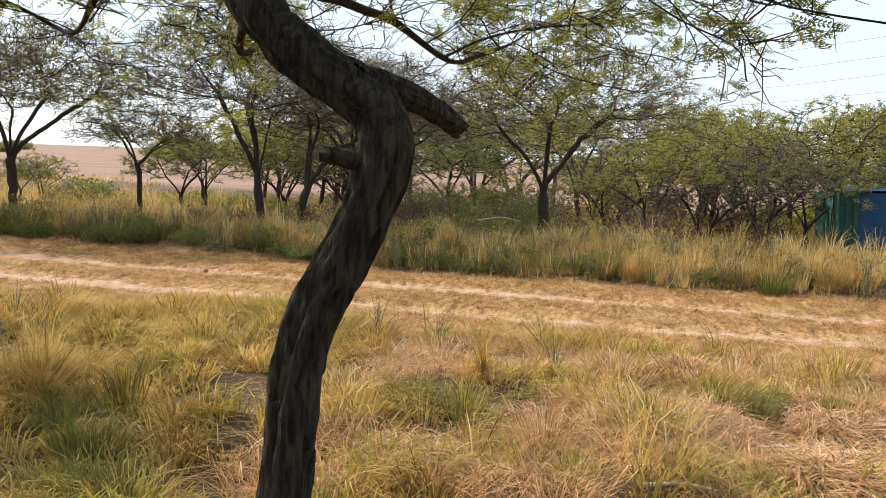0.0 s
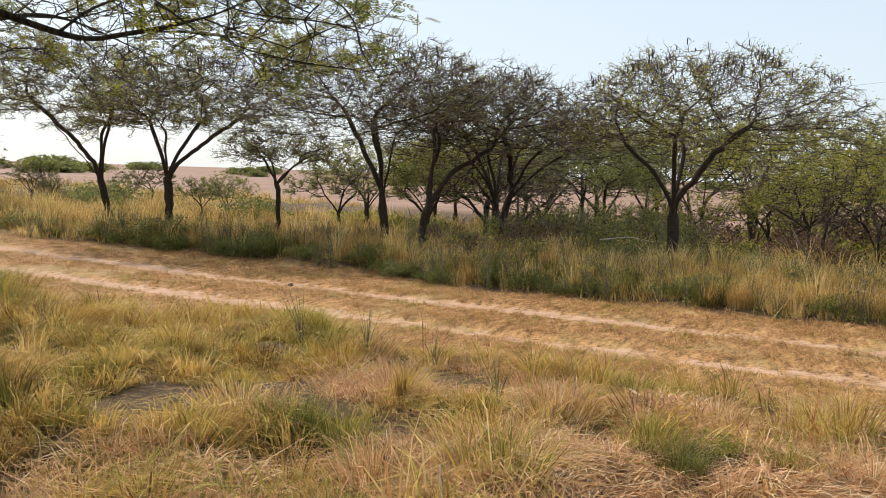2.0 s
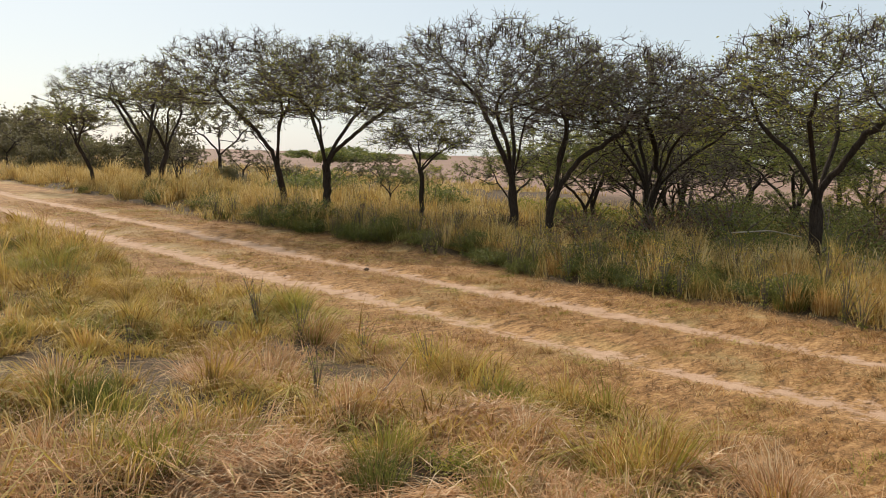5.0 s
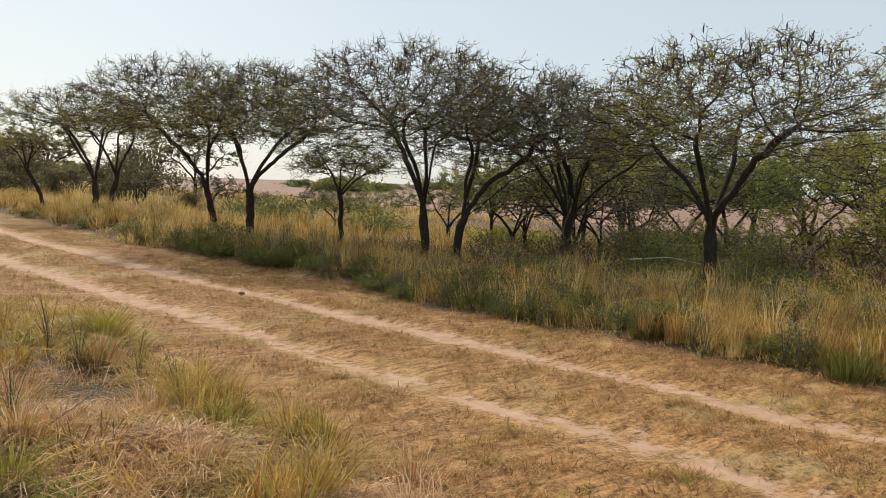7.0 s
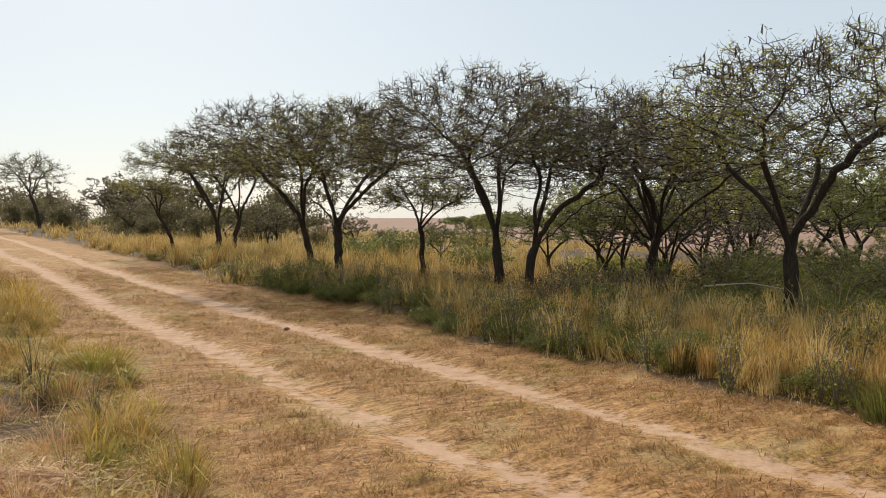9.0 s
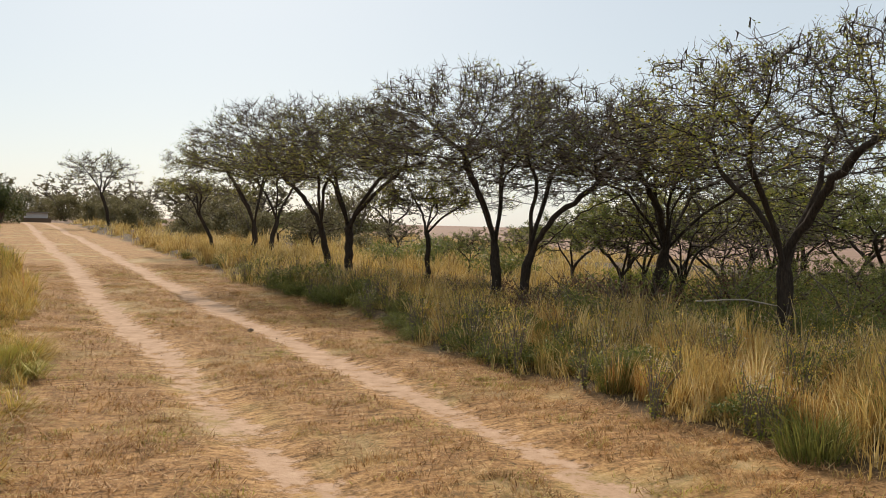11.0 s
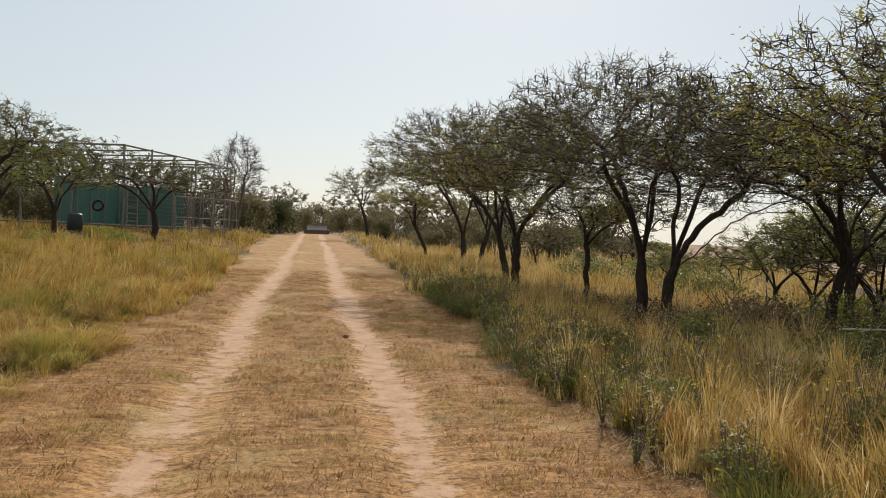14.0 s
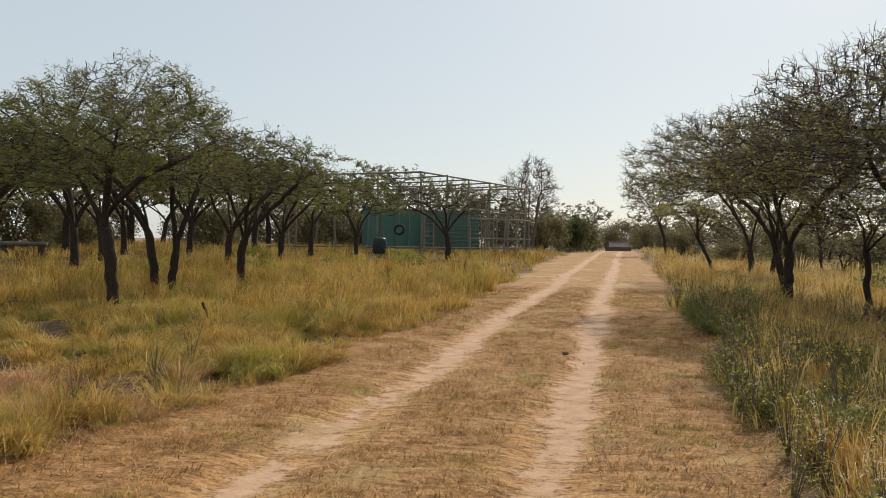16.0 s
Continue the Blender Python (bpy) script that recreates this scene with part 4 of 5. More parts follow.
# ---------------------------------------------------------------- the enclosure
def rod(parent, name, p, q, r, mat, sag=0.0, label=""):
    s = Soup()
    p, q = np.array(p, float), np.array(q, float)
    t = np.linspace(0, 1, 7)[:, None]
    line = p + (q - p) * t + np.array([[0, 0, -sag]]) * np.sin(np.pi * t)
    line = line + np.array([[0.6, 0.5, 0.2]]) * r * np.sin(t * 5 + p.sum())
    tube(s, line, np.linspace(r * 1.08, r * 0.92, 7), 8)
    return child(name, s.mesh(name, mat, True), parent, label)


M_POLE = plain_material("weathered_pole", (0.13, 0.11, 0.09), (0.30, 0.26, 0.22), 0.05, 0.9, 0.4, (1, 1, 0.2))
M_CLOTH = plain_material("green_shade_cloth", (0.05, 0.13, 0.10), (0.10, 0.20, 0.16), 0.12, 0.85, 0.3)
M_TARP = plain_material("blue_tarpaulin", (0.009, 0.04, 0.095), (0.015, 0.065, 0.145), 0.25, 0.55, 0.5, (1, 1, 1), 0.03)
M_NET = plain_material("green_shade_net", (0.014, 0.055, 0.04), (0.04, 0.12, 0.085), 0.08, 0.9, 0.6, (1, 1, 1), 0.03)
M_RUBBER = plain_material("black_rubber", (0.012, 0.012, 0.013), (0.03, 0.03, 0.03), 0.05, 0.7)
M_DRUM = plain_material("dark_plastic_drum", (0.02, 0.03, 0.03), (0.05, 0.06, 0.06), 0.2, 0.5)
M_PLANK = plain_material("grey_plank", (0.10, 0.085, 0.07), (0.22, 0.19, 0.15), 0.06, 0.9, 0.4, (0.2, 1, 1))
M_WALL = plain_material("hazy_wall", (0.45, 0.45, 0.46), (0.62, 0.62, 0.62), 0.6, 0.8)
M_WIRE = plain_material("cable", (0.25, 0.26, 0.28), (0.35, 0.36, 0.38), 0.3, 0.5)

zc = 0.95
A0, A1 = np.array([1.0, 40.5]), np.array([4.9, 54.7])
along, across = (A1 - A0) / np.linalg.norm(A1 - A0), np.array([-0.964, 0.265])
length, breadth, high = float(np.linalg.norm(A1 - A0)), 11.0, 4.3
cage = thing("aviary", (A0[0], A0[1], zc), "tall pole-framed aviary with green shade cloth and wire", "enclosure")


def cage_at(u, v, z):
    p = along * u + across * v
    return (p[0], p[1], z)


for v in (0.0, breadth):
    for k in range(6):
        rod(cage, "post", cage_at(length * k / 5, v, -0.25), cage_at(length * k / 5, v, high + 0.06 * (k % 2)), 0.06, M_POLE)
    for z in (high, 2.6, 0.25):
        rod(cage, "rail", cage_at(-0.1, v, z), cage_at(length + 0.1, v, z), 0.045, M_POLE)
for u in (0.0, length):
    for k in range(1, 4):
        rod(cage, "post", cage_at(u, breadth * k / 4, -0.25), cage_at(u, breadth * k / 4, high), 0.06, M_POLE)
    for z in (high, 2.6, 0.25):
        rod(cage, "rail", cage_at(u, 0, z), cage_at(u, breadth, z), 0.045, M_POLE)
for k in range(1, 5):
    rod(cage, "roof_pole", cage_at(length * k / 5, 0, high), cage_at(length * k / 5, breadth, high), 0.04, M_POLE, 0.1)


def cloth_panel(parent, name, corner, wide_vec, tall, mat, label, thick=0.012, wave=0.05):
    """A hung sheet with folds and thickness."""
    nu, nv = 24, 8
    u, v = np.meshgrid(np.linspace(0, 1, nu), np.linspace(0, 1, nv), indexing="ij")
    w = np.asarray(wide_vec, float)
    nrm = np.array([-w[1], w[0], 0]) / np.linalg.norm(w)
    off = wave * np.sin(u * 19 + v * 2) * (0.4 + 0.6 * v) + wave * 0.5 * np.sin(u * 41 + v * 5)
    p = np.asarray(corner, float) + u[..., None] * w + v[..., None] * np.array([0, 0, tall]) + off[..., None] * nrm
    p[..., 2] -= 0.06 * np.abs(np.sin(u * 9)) * v
    front, back = p.reshape(-1, 3), (p + nrm * thick).reshape(-1, 3)
    i, j = np.meshgrid(np.arange(nu - 1), np.arange(nv - 1), indexing="ij")
    q = np.stack([i * nv + j, (i + 1) * nv + j, (i + 1) * nv + j + 1, i * nv + j + 1], -1).reshape(-1, 4)
    s = Soup()
    s.add(front, q)
    s.add(back, q[:, ::-1])
    return child(name, s.mesh(name, mat, True), parent, label)


# cloth hangs along the far long side and across the back, and half of the near end
cloth_panel(cage, "shade_cloth", cage_at(0.3, breadth * 0.35, 0.1), (*(along * (length - 0.6)), 0), 2.5, M_CLOTH, "faded green shade cloth")
cloth_panel(cage, "shade_cloth", cage_at(length * 0.55, 0.3, 0.1), (*(across * breadth * 0.6), 0), 2.5, M_CLOTH, "faded green shade cloth")
for k in range(9):
    rod(cage, "stay", cage_at(0.6 + k * 1.55, breadth * 0.35 - 0.15, 0), cage_at(0.6 + k * 1.55, breadth * 0.35 - 0.15, 2.6), 0.035, M_POLE)


def wire_mesh(parent, u0, u1, z0, z1, gap):
    s = Soup()
    p0, p1 = [], []
    for u in np.arange(u0, u1, gap):
        p0.append(cage_at(u, -0.02, z0)); p1.append(cage_at(u, -0.02, z1))
    for z in np.arange(z0, z1, gap):
        p0.append(cage_at(u0, -0.02, z)); p1.append(cage_at(u1, -0.02, z))
    prisms(s, np.array(p0), np.array(p1), np.full(len(p0), 0.007), np.full(len(p0), 0.007))
    return tagged(child("wire_netting", s.mesh("wire_netting", M_POLE), parent, "rusty grey wire netting"), kind="stuff")


wire_mesh(cage, 0.0, length, 0.25, 2.6, 0.22)

# the small pen in front of it
pen = thing("small_pen", (3.0, 44.2, zc - 0.1), "small pen of thin poles beside the aviary", "pen")
for n in range(5):
    for row, (dx, dy) in enumerate(((0.0, 0.0), (0.5, 2.4))):
        rod(pen, "post", (dx + n * 0.6, dy + n * 0.5, -0.2), (dx + n * 0.6, dy + n * 0.5, 2.1), 0.04, M_POLE)
for dx, dy in ((0, 0), (0.5, 2.4)):
    for z in (0.9, 2.05):
        rod(pen, "rail", (dx - 0.1, dy, z), (dx + 2.5, dy + 2.05, z), 0.035, M_POLE)
for z in (2.05,):
    rod(pen, "rail", (0, 0, z), (0.5, 2.4, z), 0.035, M_POLE)
    rod(pen, "rail", (2.4, 2.0, z), (2.9, 4.4, z), 0.035, M_POLE)

lad = thing("ladder", (1.35, 39.6, zc - 0.05), "wooden ladder leaning against the aviary", "ladder")
for dx in (0.0, 0.5):
    rod(lad, "rail", (dx, 0, 0), (dx - 0.05, 0.55, 2.2), 0.035, M_POLE)
for k in range(6):
    f = (k + 0.6) / 6.4
    rod(lad, "rung", (-0.02 - 0.05 * f, 0.55 * f, 2.2 * f), (0.5 - 0.03 * f, 0.55 * f, 2.2 * f), 0.022, M_POLE)

ring = Soup()
ang = np.linspace(0, 2 * np.pi, 29)
tube(ring, np.stack([0.24 * np.cos(ang), 0.07 * np.sin(ang), 0.24 * np.sin(ang)], 1), np.full(29, 0.065), 10, caps=False)
tyre = new("tyre", ring.mesh("tyre", M_RUBBER, True))
tyre.matrix_world = pose(-0.2, 40.55, 2.15)
tagged(tyre, "old black tyre hung inside the aviary", "tyre")
ty = Soup()
tube(ty, [(0, 0, 0.28), (0, 0, 2.9)], [0.012, 0.012], 6)
child("rope", ty.mesh("rope", M_POLE), tyre)

drum = Soup()
tube(drum, [(0, 0, 0), (0, 0, 0.06), (0, 0, 0.45), (0, 0, 0.9), (0, 0, 1.0), (0, 0, 1.02)], [0.36, 0.42, 0.45, 0.42, 0.34, 0.05], 18)
barrel = new("barrel", drum.mesh("barrel", M_DRUM, True))
barrel.matrix_world = pose(-1.1, 39.9, zc - 0.1) @ Matrix.Diagonal((0.85, 0.85, 0.85, 1))
tagged(barrel, "dark plastic water barrel beside the aviary", "barrel")

bare = build_tree("bare_tree", foot(4.8, 57.5), [[(0, 0, 0), (0.05, 0, 0.9), (0.1, 0, 1.6)], [(0.3, 0.1, 0), (0.5, 0.1, 1.6)]], (0.2, 0, 1.9, 1.9, 2.2, 6.9),
                  "tall leafless tree behind the aviary", 0.13, 500, 2.2, 120, 0.1, 0, 81, limbs=6, twig_r=0.012, step=0.24, twig_len=0.7, bark=M_TWIG)


def dense_bush(name, at, rx, ry, h, leaves, size, mat, label, seed, group=""):
    """A shrub: stems from the foot, and leaves in uneven lumps to the ground."""
    rg = np.random.default_rng(seed)
    root = thing(name, at, label, "shrub", group)
    wood = Soup()
    ends = []
    for k in range(9):
        a, o = rg.uniform(0, 2 * np.pi), rg.uniform(0.3, 0.85)
        end = np.array([math.cos(a) * rx * o, math.sin(a) * ry * o, h * rg.uniform(0.55, 0.95)])
        mid = end * np.array([0.45, 0.45, 0.55]) + rg.normal(size=3) * 0.05 * h
        tube(wood, [(0, 0, 0), mid, end], [0.022 * h, 0.013 * h, 0.005 * h], 5)
        ends.append(end)
    n = 26
    u, w = rg.uniform(0, 1, n) ** 0.5, rg.uniform(0, 2 * np.pi, n)
    lump = np.stack([u * np.cos(w) * rx * 0.8, u * np.sin(w) * ry * 0.8, rg.uniform(0.2, 1, n) * h * (1 - 0.45 * u ** 2) * 0.88], 1)
    c = lump[rg.integers(0, n, leaves)] + rg.normal(size=(leaves, 3)) * np.array([rx, ry, h * 0.5]) * 0.17
    c[:, 2] = np.abs(c[:, 2])
    s = Soup()
    leaflets(s, c, size * rg.uniform(0.5, 1.4, leaves), rg, 0.5, 0.8)
    tagged(child("stem", wood.mesh("stem", M_TWIG), root), kind="stuff")
    tagged(child("foliage", s.mesh("foliage", mat), root), kind="stuff")
    return root


dense_bush("dark_shrub", foot(7.6, 71.5), 2.0, 1.8, 3.6, 9000, 0.16, M_LEAF_DEEP, "dark dense shrub at the bend of the road", 91)
road_shrub = dense_bush("roadside_shrub", foot(5.2, 66.0), 2.2, 1.9, 3.4, 5000, 0.18, M_LEAF_DULL, "dense olive shrub along the far road", 92, "shrubs along the far road")
for n, (x, y, s) in enumerate([(2.5, 64.5, 1.1), (-1.0, 63, 1.1), (-5, 66, 1.2), (6.8, 80, 1.0), (5.5, 92, 1.2), (15.6, 57, 0.6), (16.8, 63, 0.75), (18.4, 51, 0.7), (17.0, 45, 0.5), (20.5, 47, 0.8), (16.0, 72, 0.65), (15.6, 84, 0.8), (22, 58, 1.0), (19, 38, 0.6), (16.3, 38, 0.42), (24, 43, 0.9),
                                (27, 33, 0.4), (22, 30, 0.35), (7.0, 108, 1.1), (14.5, 112, 1.2), (18, 100, 1.2), (2, 104, 1.6), (-10, 60, 1.2), (-16, 62, 1.4), (-22, 42, 1.1), (-28, 36, 1.2), (-18, 33, 1.0), (-34, 48, 1.5), (26, 70, 1.4), (33, 60, 1.4),
                                (4, 185, 2.0), (11, 190, 2.2), (17, 182, 2.0), (24, 188, 2.3), (-4, 178, 2.1), (-13, 170, 2.2), (32, 176, 2.2), (-24, 160, 2.3), (41, 165, 2.2), (8, 160, 1.5), (14, 165, 1.4), (-36, 120, 2.0), (-46, 105, 2.0), (-56, 92, 2.0), (-30, 84, 1.7), (-40, 74, 1.7), (-52, 66, 1.8), (-62, 78, 2.0), (-20, 90, 1.7), (-12, 84, 1.5), (-13, 45, 0.9), (-9, 51, 1.0), (-19, 39, 0.8), (-6, 52, 0.9), (-24, 45, 1.0)]):
    copy_thing(road_shrub, pose(*foot(x, y), 0, 0, 57 * n) @ Matrix.Diagonal((s, s, s, 1)))
far_tall = build_tree("pale_tall_tree", foot(14.6, 61.0), [[(0, 0, 0), (-0.2, 0, 1.4), (-0.6, 0.1, 2.6)]], (-0.8, 0, 2.3, 2.2, 2.9, 5.4),
                      "tall pale-leaved tree beside the far road", 0.11, 420, 1.6, 1500, 0.12, 0, 82, limbs=5, twig_r=0.012, step=0.24, twig_len=0.6)
bank_shrub = dense_bush("bank_shrub", foot(13.55, 11.6, 0.03), 0.75, 0.8, 0.62, 2400, 0.055, M_LEAF_DARK, "low dark green shrub on the bank", 93, "low shrubs on the bank")
for n, (x, y, s) in enumerate([(13.4, 13.0, 0.8), (13.8, 9.3, 0.7), (13.7, 16.2, 0.8), (13.5, 2.2, 0.6), (13.8, 5.0, 0.7), (15.2, 4.4, 0.9), (16.3, 3.2, 1.0), (14.8, 0.2, 0.8), (14.4, 21.0, 0.9), (17.6, 1.4, 1.1), (18.4, 8.4, 1.2), (20.0, 14.8, 1.5), (19.0, 20.5, 1.7), (22.5, 24.0, 2.0), (13.2, -0.6, 0.5), (13.35, 1.1, 0.55), (13.3, 3.6, 0.5), (13.6, 6.6, 0.6), (14.2, 2.9, 0.7), (14.6, 6.2, 0.7), (13.4, -2.0, 0.5), (13.3, 7.9, 0.5), (14.9, 1.7, 0.7), (14.0, 4.3, 0.6), (15.9, -0.6, 0.8), (13.5, 18.5, 0.7)]):
    copy_thing(bank_shrub, pose(*foot(x, y, 0.03), 0, 0, 50 * n) @ Matrix.Diagonal((s, s, s, 1)))
under = dense_bush("undergrowth_shrub", foot(17.9, 4.4, 0.03), 1.25, 1.1, 1.25, 4200, 0.05, M_LEAF_DARK, "dull olive shrub in the shade of the acacias", 96, "undergrowth below the acacias")
for n, (x, y, s) in enumerate([(18.6, 2.9, 0.9), (19.6, 5.6, 1.1), (18.2, 6.3, 0.75), (20.6, 3.2, 0.9), (17.3, 2.6, 0.6), (21.0, 6.4, 1.2), (16.5, 5.6, 0.5)]):
    copy_thing(under, pose(*foot(x, y, 0.03), 0, 0, 77 * n) @ Matrix.Diagonal((s, s, s, 1)))
rg = np.random.default_rng(131)
for n in range(15):
    x, y, s = rg.uniform(15.6, 19.2), rg.uniform(2.6, 8.0), rg.uniform(0.28, 0.5)
    copy_thing(under, pose(*foot(x, y, 0.03), 0, 0, 83 * n) @ Matrix.Diagonal((s, s, s, 1)))
rg = np.random.default_rng(130)
for n in range(38):
    y = rg.uniform(0.5, 13)
    x, s = float(edge_right(y)) + 0.15 + rg.uniform(0, 1) ** 1.5 * 1.6, rg.uniform(0.30, 0.62)
    copy_thing(bank_shrub, pose(*foot(x, y, 0.02), 0, 0, 61 * n) @ Matrix.Diagonal((s, s, s * rg.uniform(0.8, 1.3), 1)))
brown = dense_bush("withered_shrub", foot(16.3, 4.9, 0.03), 0.9, 0.8, 0.95, 1500, 0.055, M_DEADLEAF, "withered brown shrub with dark curled leaves", 94, "withered shrubs")
for n, (x, y, s) in enumerate([(17.0, 7.2, 0.9), (15.0, 5.4, 0.7), (18.6, 5.0, 1.2), (19.5, 2.6, 1.2), (16.1, 8.4, 0.7), (20.5, 0.6, 1.3), (15.6, 9.0, 0.6), (21.5, 4.5, 1.3), (22.6, 8.2, 1.4), (25.2, 1.0, 1.9), (23.8, -1.8, 1.6), (20.0, 5.8, 1.1), (27.2, 4.4, 2.0), (19.0, 0.2, 1.1), (20.8, -2.2, 1.0), (29.5, -0.5, 2.2)]):
    copy_thing(brown, pose(*foot(x, y, 0.03), 0, 0, 77 * n) @ Matrix.Diagonal((s, s, s, 1)))
left_shrub = dense_bush("grass_shrub", foot(0.6, 20.0, 0.03), 0.8, 0.7, 0.6, 2200, 0.06, M_LEAF, "pale green low shrub in the dry grass", 95, "low shrubs in the dry grass")
for n, (x, y, s) in enumerate([(1.6, 26.0, 1.0), (4.6, 20.5, 0.7), (-1.5, 17.5, 1.1), (2.8, 31.0, 1.2), (-3.5, 29.0, 1.3), (6.0, 17.0, 0.6), (1.0, 36.5, 1.2), (4.9, -0.9, 0.30), (5.4, -1.9, 0.34), (4.1, -1.4, 0.28), (3.6, 0.2, 0.25), (6.2, -0.7, 0.26), (5.0, 0.9, 0.3), (3.0, 1.3, 0.3),
                                (21.5, 10.5, 1.6), (24.8, 6.6, 2.0), (23.6, 0.2, 1.8), (26.0, -2.2, 2.2), (28.0, 2.0, 2.2), (21.8, 2.6, 1.4), (27.6, 10.2, 2.0), (30.5, 6.6, 2.4), (24.2, 14.2, 1.5), (22.0, -3.0, 1.0), (31.5, -4.0, 2.4), (34.0, 1.0, 2.6)]):
    copy_thing(left_shrub, pose(*foot(x, y, 0.03), 0, 0, 33 * n) @ Matrix.Diagonal((s, s, s, 1)))

# ---------------------------------------------------------------- the blue tent with its net, behind the bank
tent = thing("tarpaulin_shelter", foot(20.6, -4.4, 0.0), "blue tarpaulin shelter with green shade net on one side", "shelter")
for dx, dy in ((0, 0.6), (0, -2.0), (2.2, 0.6), (2.2, -2.0)):
    rod(tent, "pole", (dx, dy, -0.2), (dx, dy, 1.55), 0.03, M_POLE)
cloth_panel(tent, "tarpaulin_wall", (-0.05, 0.62, 0.02), (0, -2.7, 0), 1.5, M_TARP, "dark blue tarpaulin", 0.01, 0.02)
cloth_panel(tent, "tarpaulin_wall", (2.25, 0.62, 0.02), (0, -2.7, 0), 1.5, M_TARP, "dark blue tarpaulin", 0.01, 0.02)
cloth_panel(tent, "shade_net", (-0.12, 1.0, 0.0), (0.0, -0.5, 0), 1.5, M_NET, "green shade net, gathered", 0.012, 0.04)
cloth_panel(tent, "shade_net", (-0.1, 1.0, 0.0), (2.3, 0.0, 0), 1.45, M_NET, "green shade net, gathered", 0.012, 0.04)
roof = Soup()
x, y = np.meshgrid(np.linspace(-0.1, 2.3, 10), np.linspace(-2.1, 0.8, 10), indexing="ij")
z = 1.52 + 0.06 * np.sin(x * 3) * np.sin(y * 2)
i, j = np.meshgrid(np.arange(9), np.arange(9), indexing="ij")
q = np.stack([i * 10 + j, (i + 1) * 10 + j, (i + 1) * 10 + j + 1, i * 10 + j + 1], -1).reshape(-1, 4)
roof.add(np.stack([x, y, z], -1), q)
roof.add(np.stack([x, y, z - 0.012], -1), q[:, ::-1])
child("tarpaulin_roof", roof.mesh("tarpaulin_roof", M_TARP, True), tent)

# ---------------------------------------------------------------- bench, far wall, cables, distance
bench = thing("log_bench", (-12.4, 26.4, float(ground_z(-12.4, 26.4)) + 0.15), "low plank bench in the shade of the trees", "bench")
b = Soup()
tube(b, [(-1.0, 0.0, 0.42), (1.0, 0.25, 0.42)], [0.10, 0.09], 10)
child("seat_log", b.mesh("seat_log", M_PLANK, True), bench)
for k in (-0.8, 0.8):
    b = Soup()
    tube(b, [(k, 0.1 + k * 0.12, -0.1), (k, 0.1 + k * 0.12, 0.34)], [0.15, 0.14], 12)
    child("log_foot", b.mesh("log_foot", M_BARK, True), bench)

wall = thing("far_gatehouse", (11.0, 96.0, 0.95), "small pale building and dark gate at the end of the road", "building")


def block(parent, name, p, q, mat, bev=0.02):
    bm = bmesh.new()
    bmesh.ops.create_cube(bm, size=1)
    p, q = Vector(p), Vector(q)
    for v in bm.verts:
        v.co = Vector([(p[k] + q[k]) / 2 + v.co[k] * (q[k] - p[k]) for k in range(3)])
    bmesh.ops.bevel(bm, geom=bm.edges[:], offset=bev, segments=1, affect="EDGES")
    me = bpy.data.meshes.new(name)
    bm.to_mesh(me)
    bm.free()
    me.materials.append(mat)
    return child(name, me, parent)


block(wall, "building_wall", (-1.2, 0, 0.4), (1.0, 3, 0.95), M_WALL)
block(wall, "lower_wall", (-1.6, -0.2, -0.3), (1.3, 3.2, 0.4), M_STONE)
block(wall, "roof", (-1.3, -0.3, 0.95), (1.1, 3.3, 1.03), M_POLE)

for k, (z0, z1) in enumerate(((19, 27), (22, 30), (25.5, 33), (16, 23))):
    cable = Soup()
    t = np.linspace(0, 1, 60)[:, None]
    line = np.array([[260, 70.0 + 3 * k, z0]]) * (1 - t) + np.array([[110, -110.0, z1 + 3]]) * t - np.array([[0, 0, 6]]) * np.sin(np.pi * t)
    tube(cable, line, np.full(60, 0.035), 5)
    tagged(new("power_cable", cable.mesh("power_cable", M_WIRE, True)), "thin grey power cable high across the sky", "cable", "power cables", "structure")

far_bush = dense_bush("far_bushes", (140, 190, float(ground_z(140, 190))), 5, 5, 4.5, 1500, 0.8, M_LEAF_DARK, "hazy dark bush on the far plain", 97, "bushes on the far plain")
rg = np.random.default_rng(98)
for n in range(46):
    a = radians(rg.uniform(8, 110))
    d = rg.uniform(260, 620)
    x, y = 5 + d * math.sin(a), d * math.cos(a)
    s = rg.uniform(0.6, 1.8)
    copy_thing(far_bush, pose(x, y, float(ground_z(x, y)) - 0.2, 0, 0, n * 40) @ Matrix.Diagonal((s * 1.6, s * 1.6, s, 1)))


# ---------------------------------------------------------------- small things on the ground
def stone_mesh(name, r, seed, mat=M_STONE):
    bm = bmesh.new()
    bmesh.ops.create_icosphere(bm, subdivisions=2, radius=r)
    for v in bm.verts:
        k = 1 + 0.35 * noise.noise(v.co / r * 1.2 + Vector((seed, 0, 0)))
        v.co = Vector((v.co.x * k * 1.2, v.co.y * k, v.co.z * k * 0.7))
    me = bpy.data.meshes.new(name)
    bm.to_mesh(me)
    bm.free()
    me.materials.append(mat)
    return me


stone = new("stone", stone_mesh("stone", 0.036, 1))
stone.matrix_world = pose(11.0, 6.27, float(ground_z(11.0, 6.27)) + 0.03)
tagged(stone, "dark stone lying on the wheel track", "stone", "stones on the track")
rg = np.random.default_rng(99)
for n in range(14):
    x, y, s = rg.uniform(8.3, 12.5), rg.uniform(-2.5, 16), rg.uniform(0.12, 0.3)
    copy_thing(stone, pose(x, y, float(ground_z(x, y)) + 0.03 * s, 0, 0, 51 * n) @ Matrix.Diagonal((s, s, s, 1)))


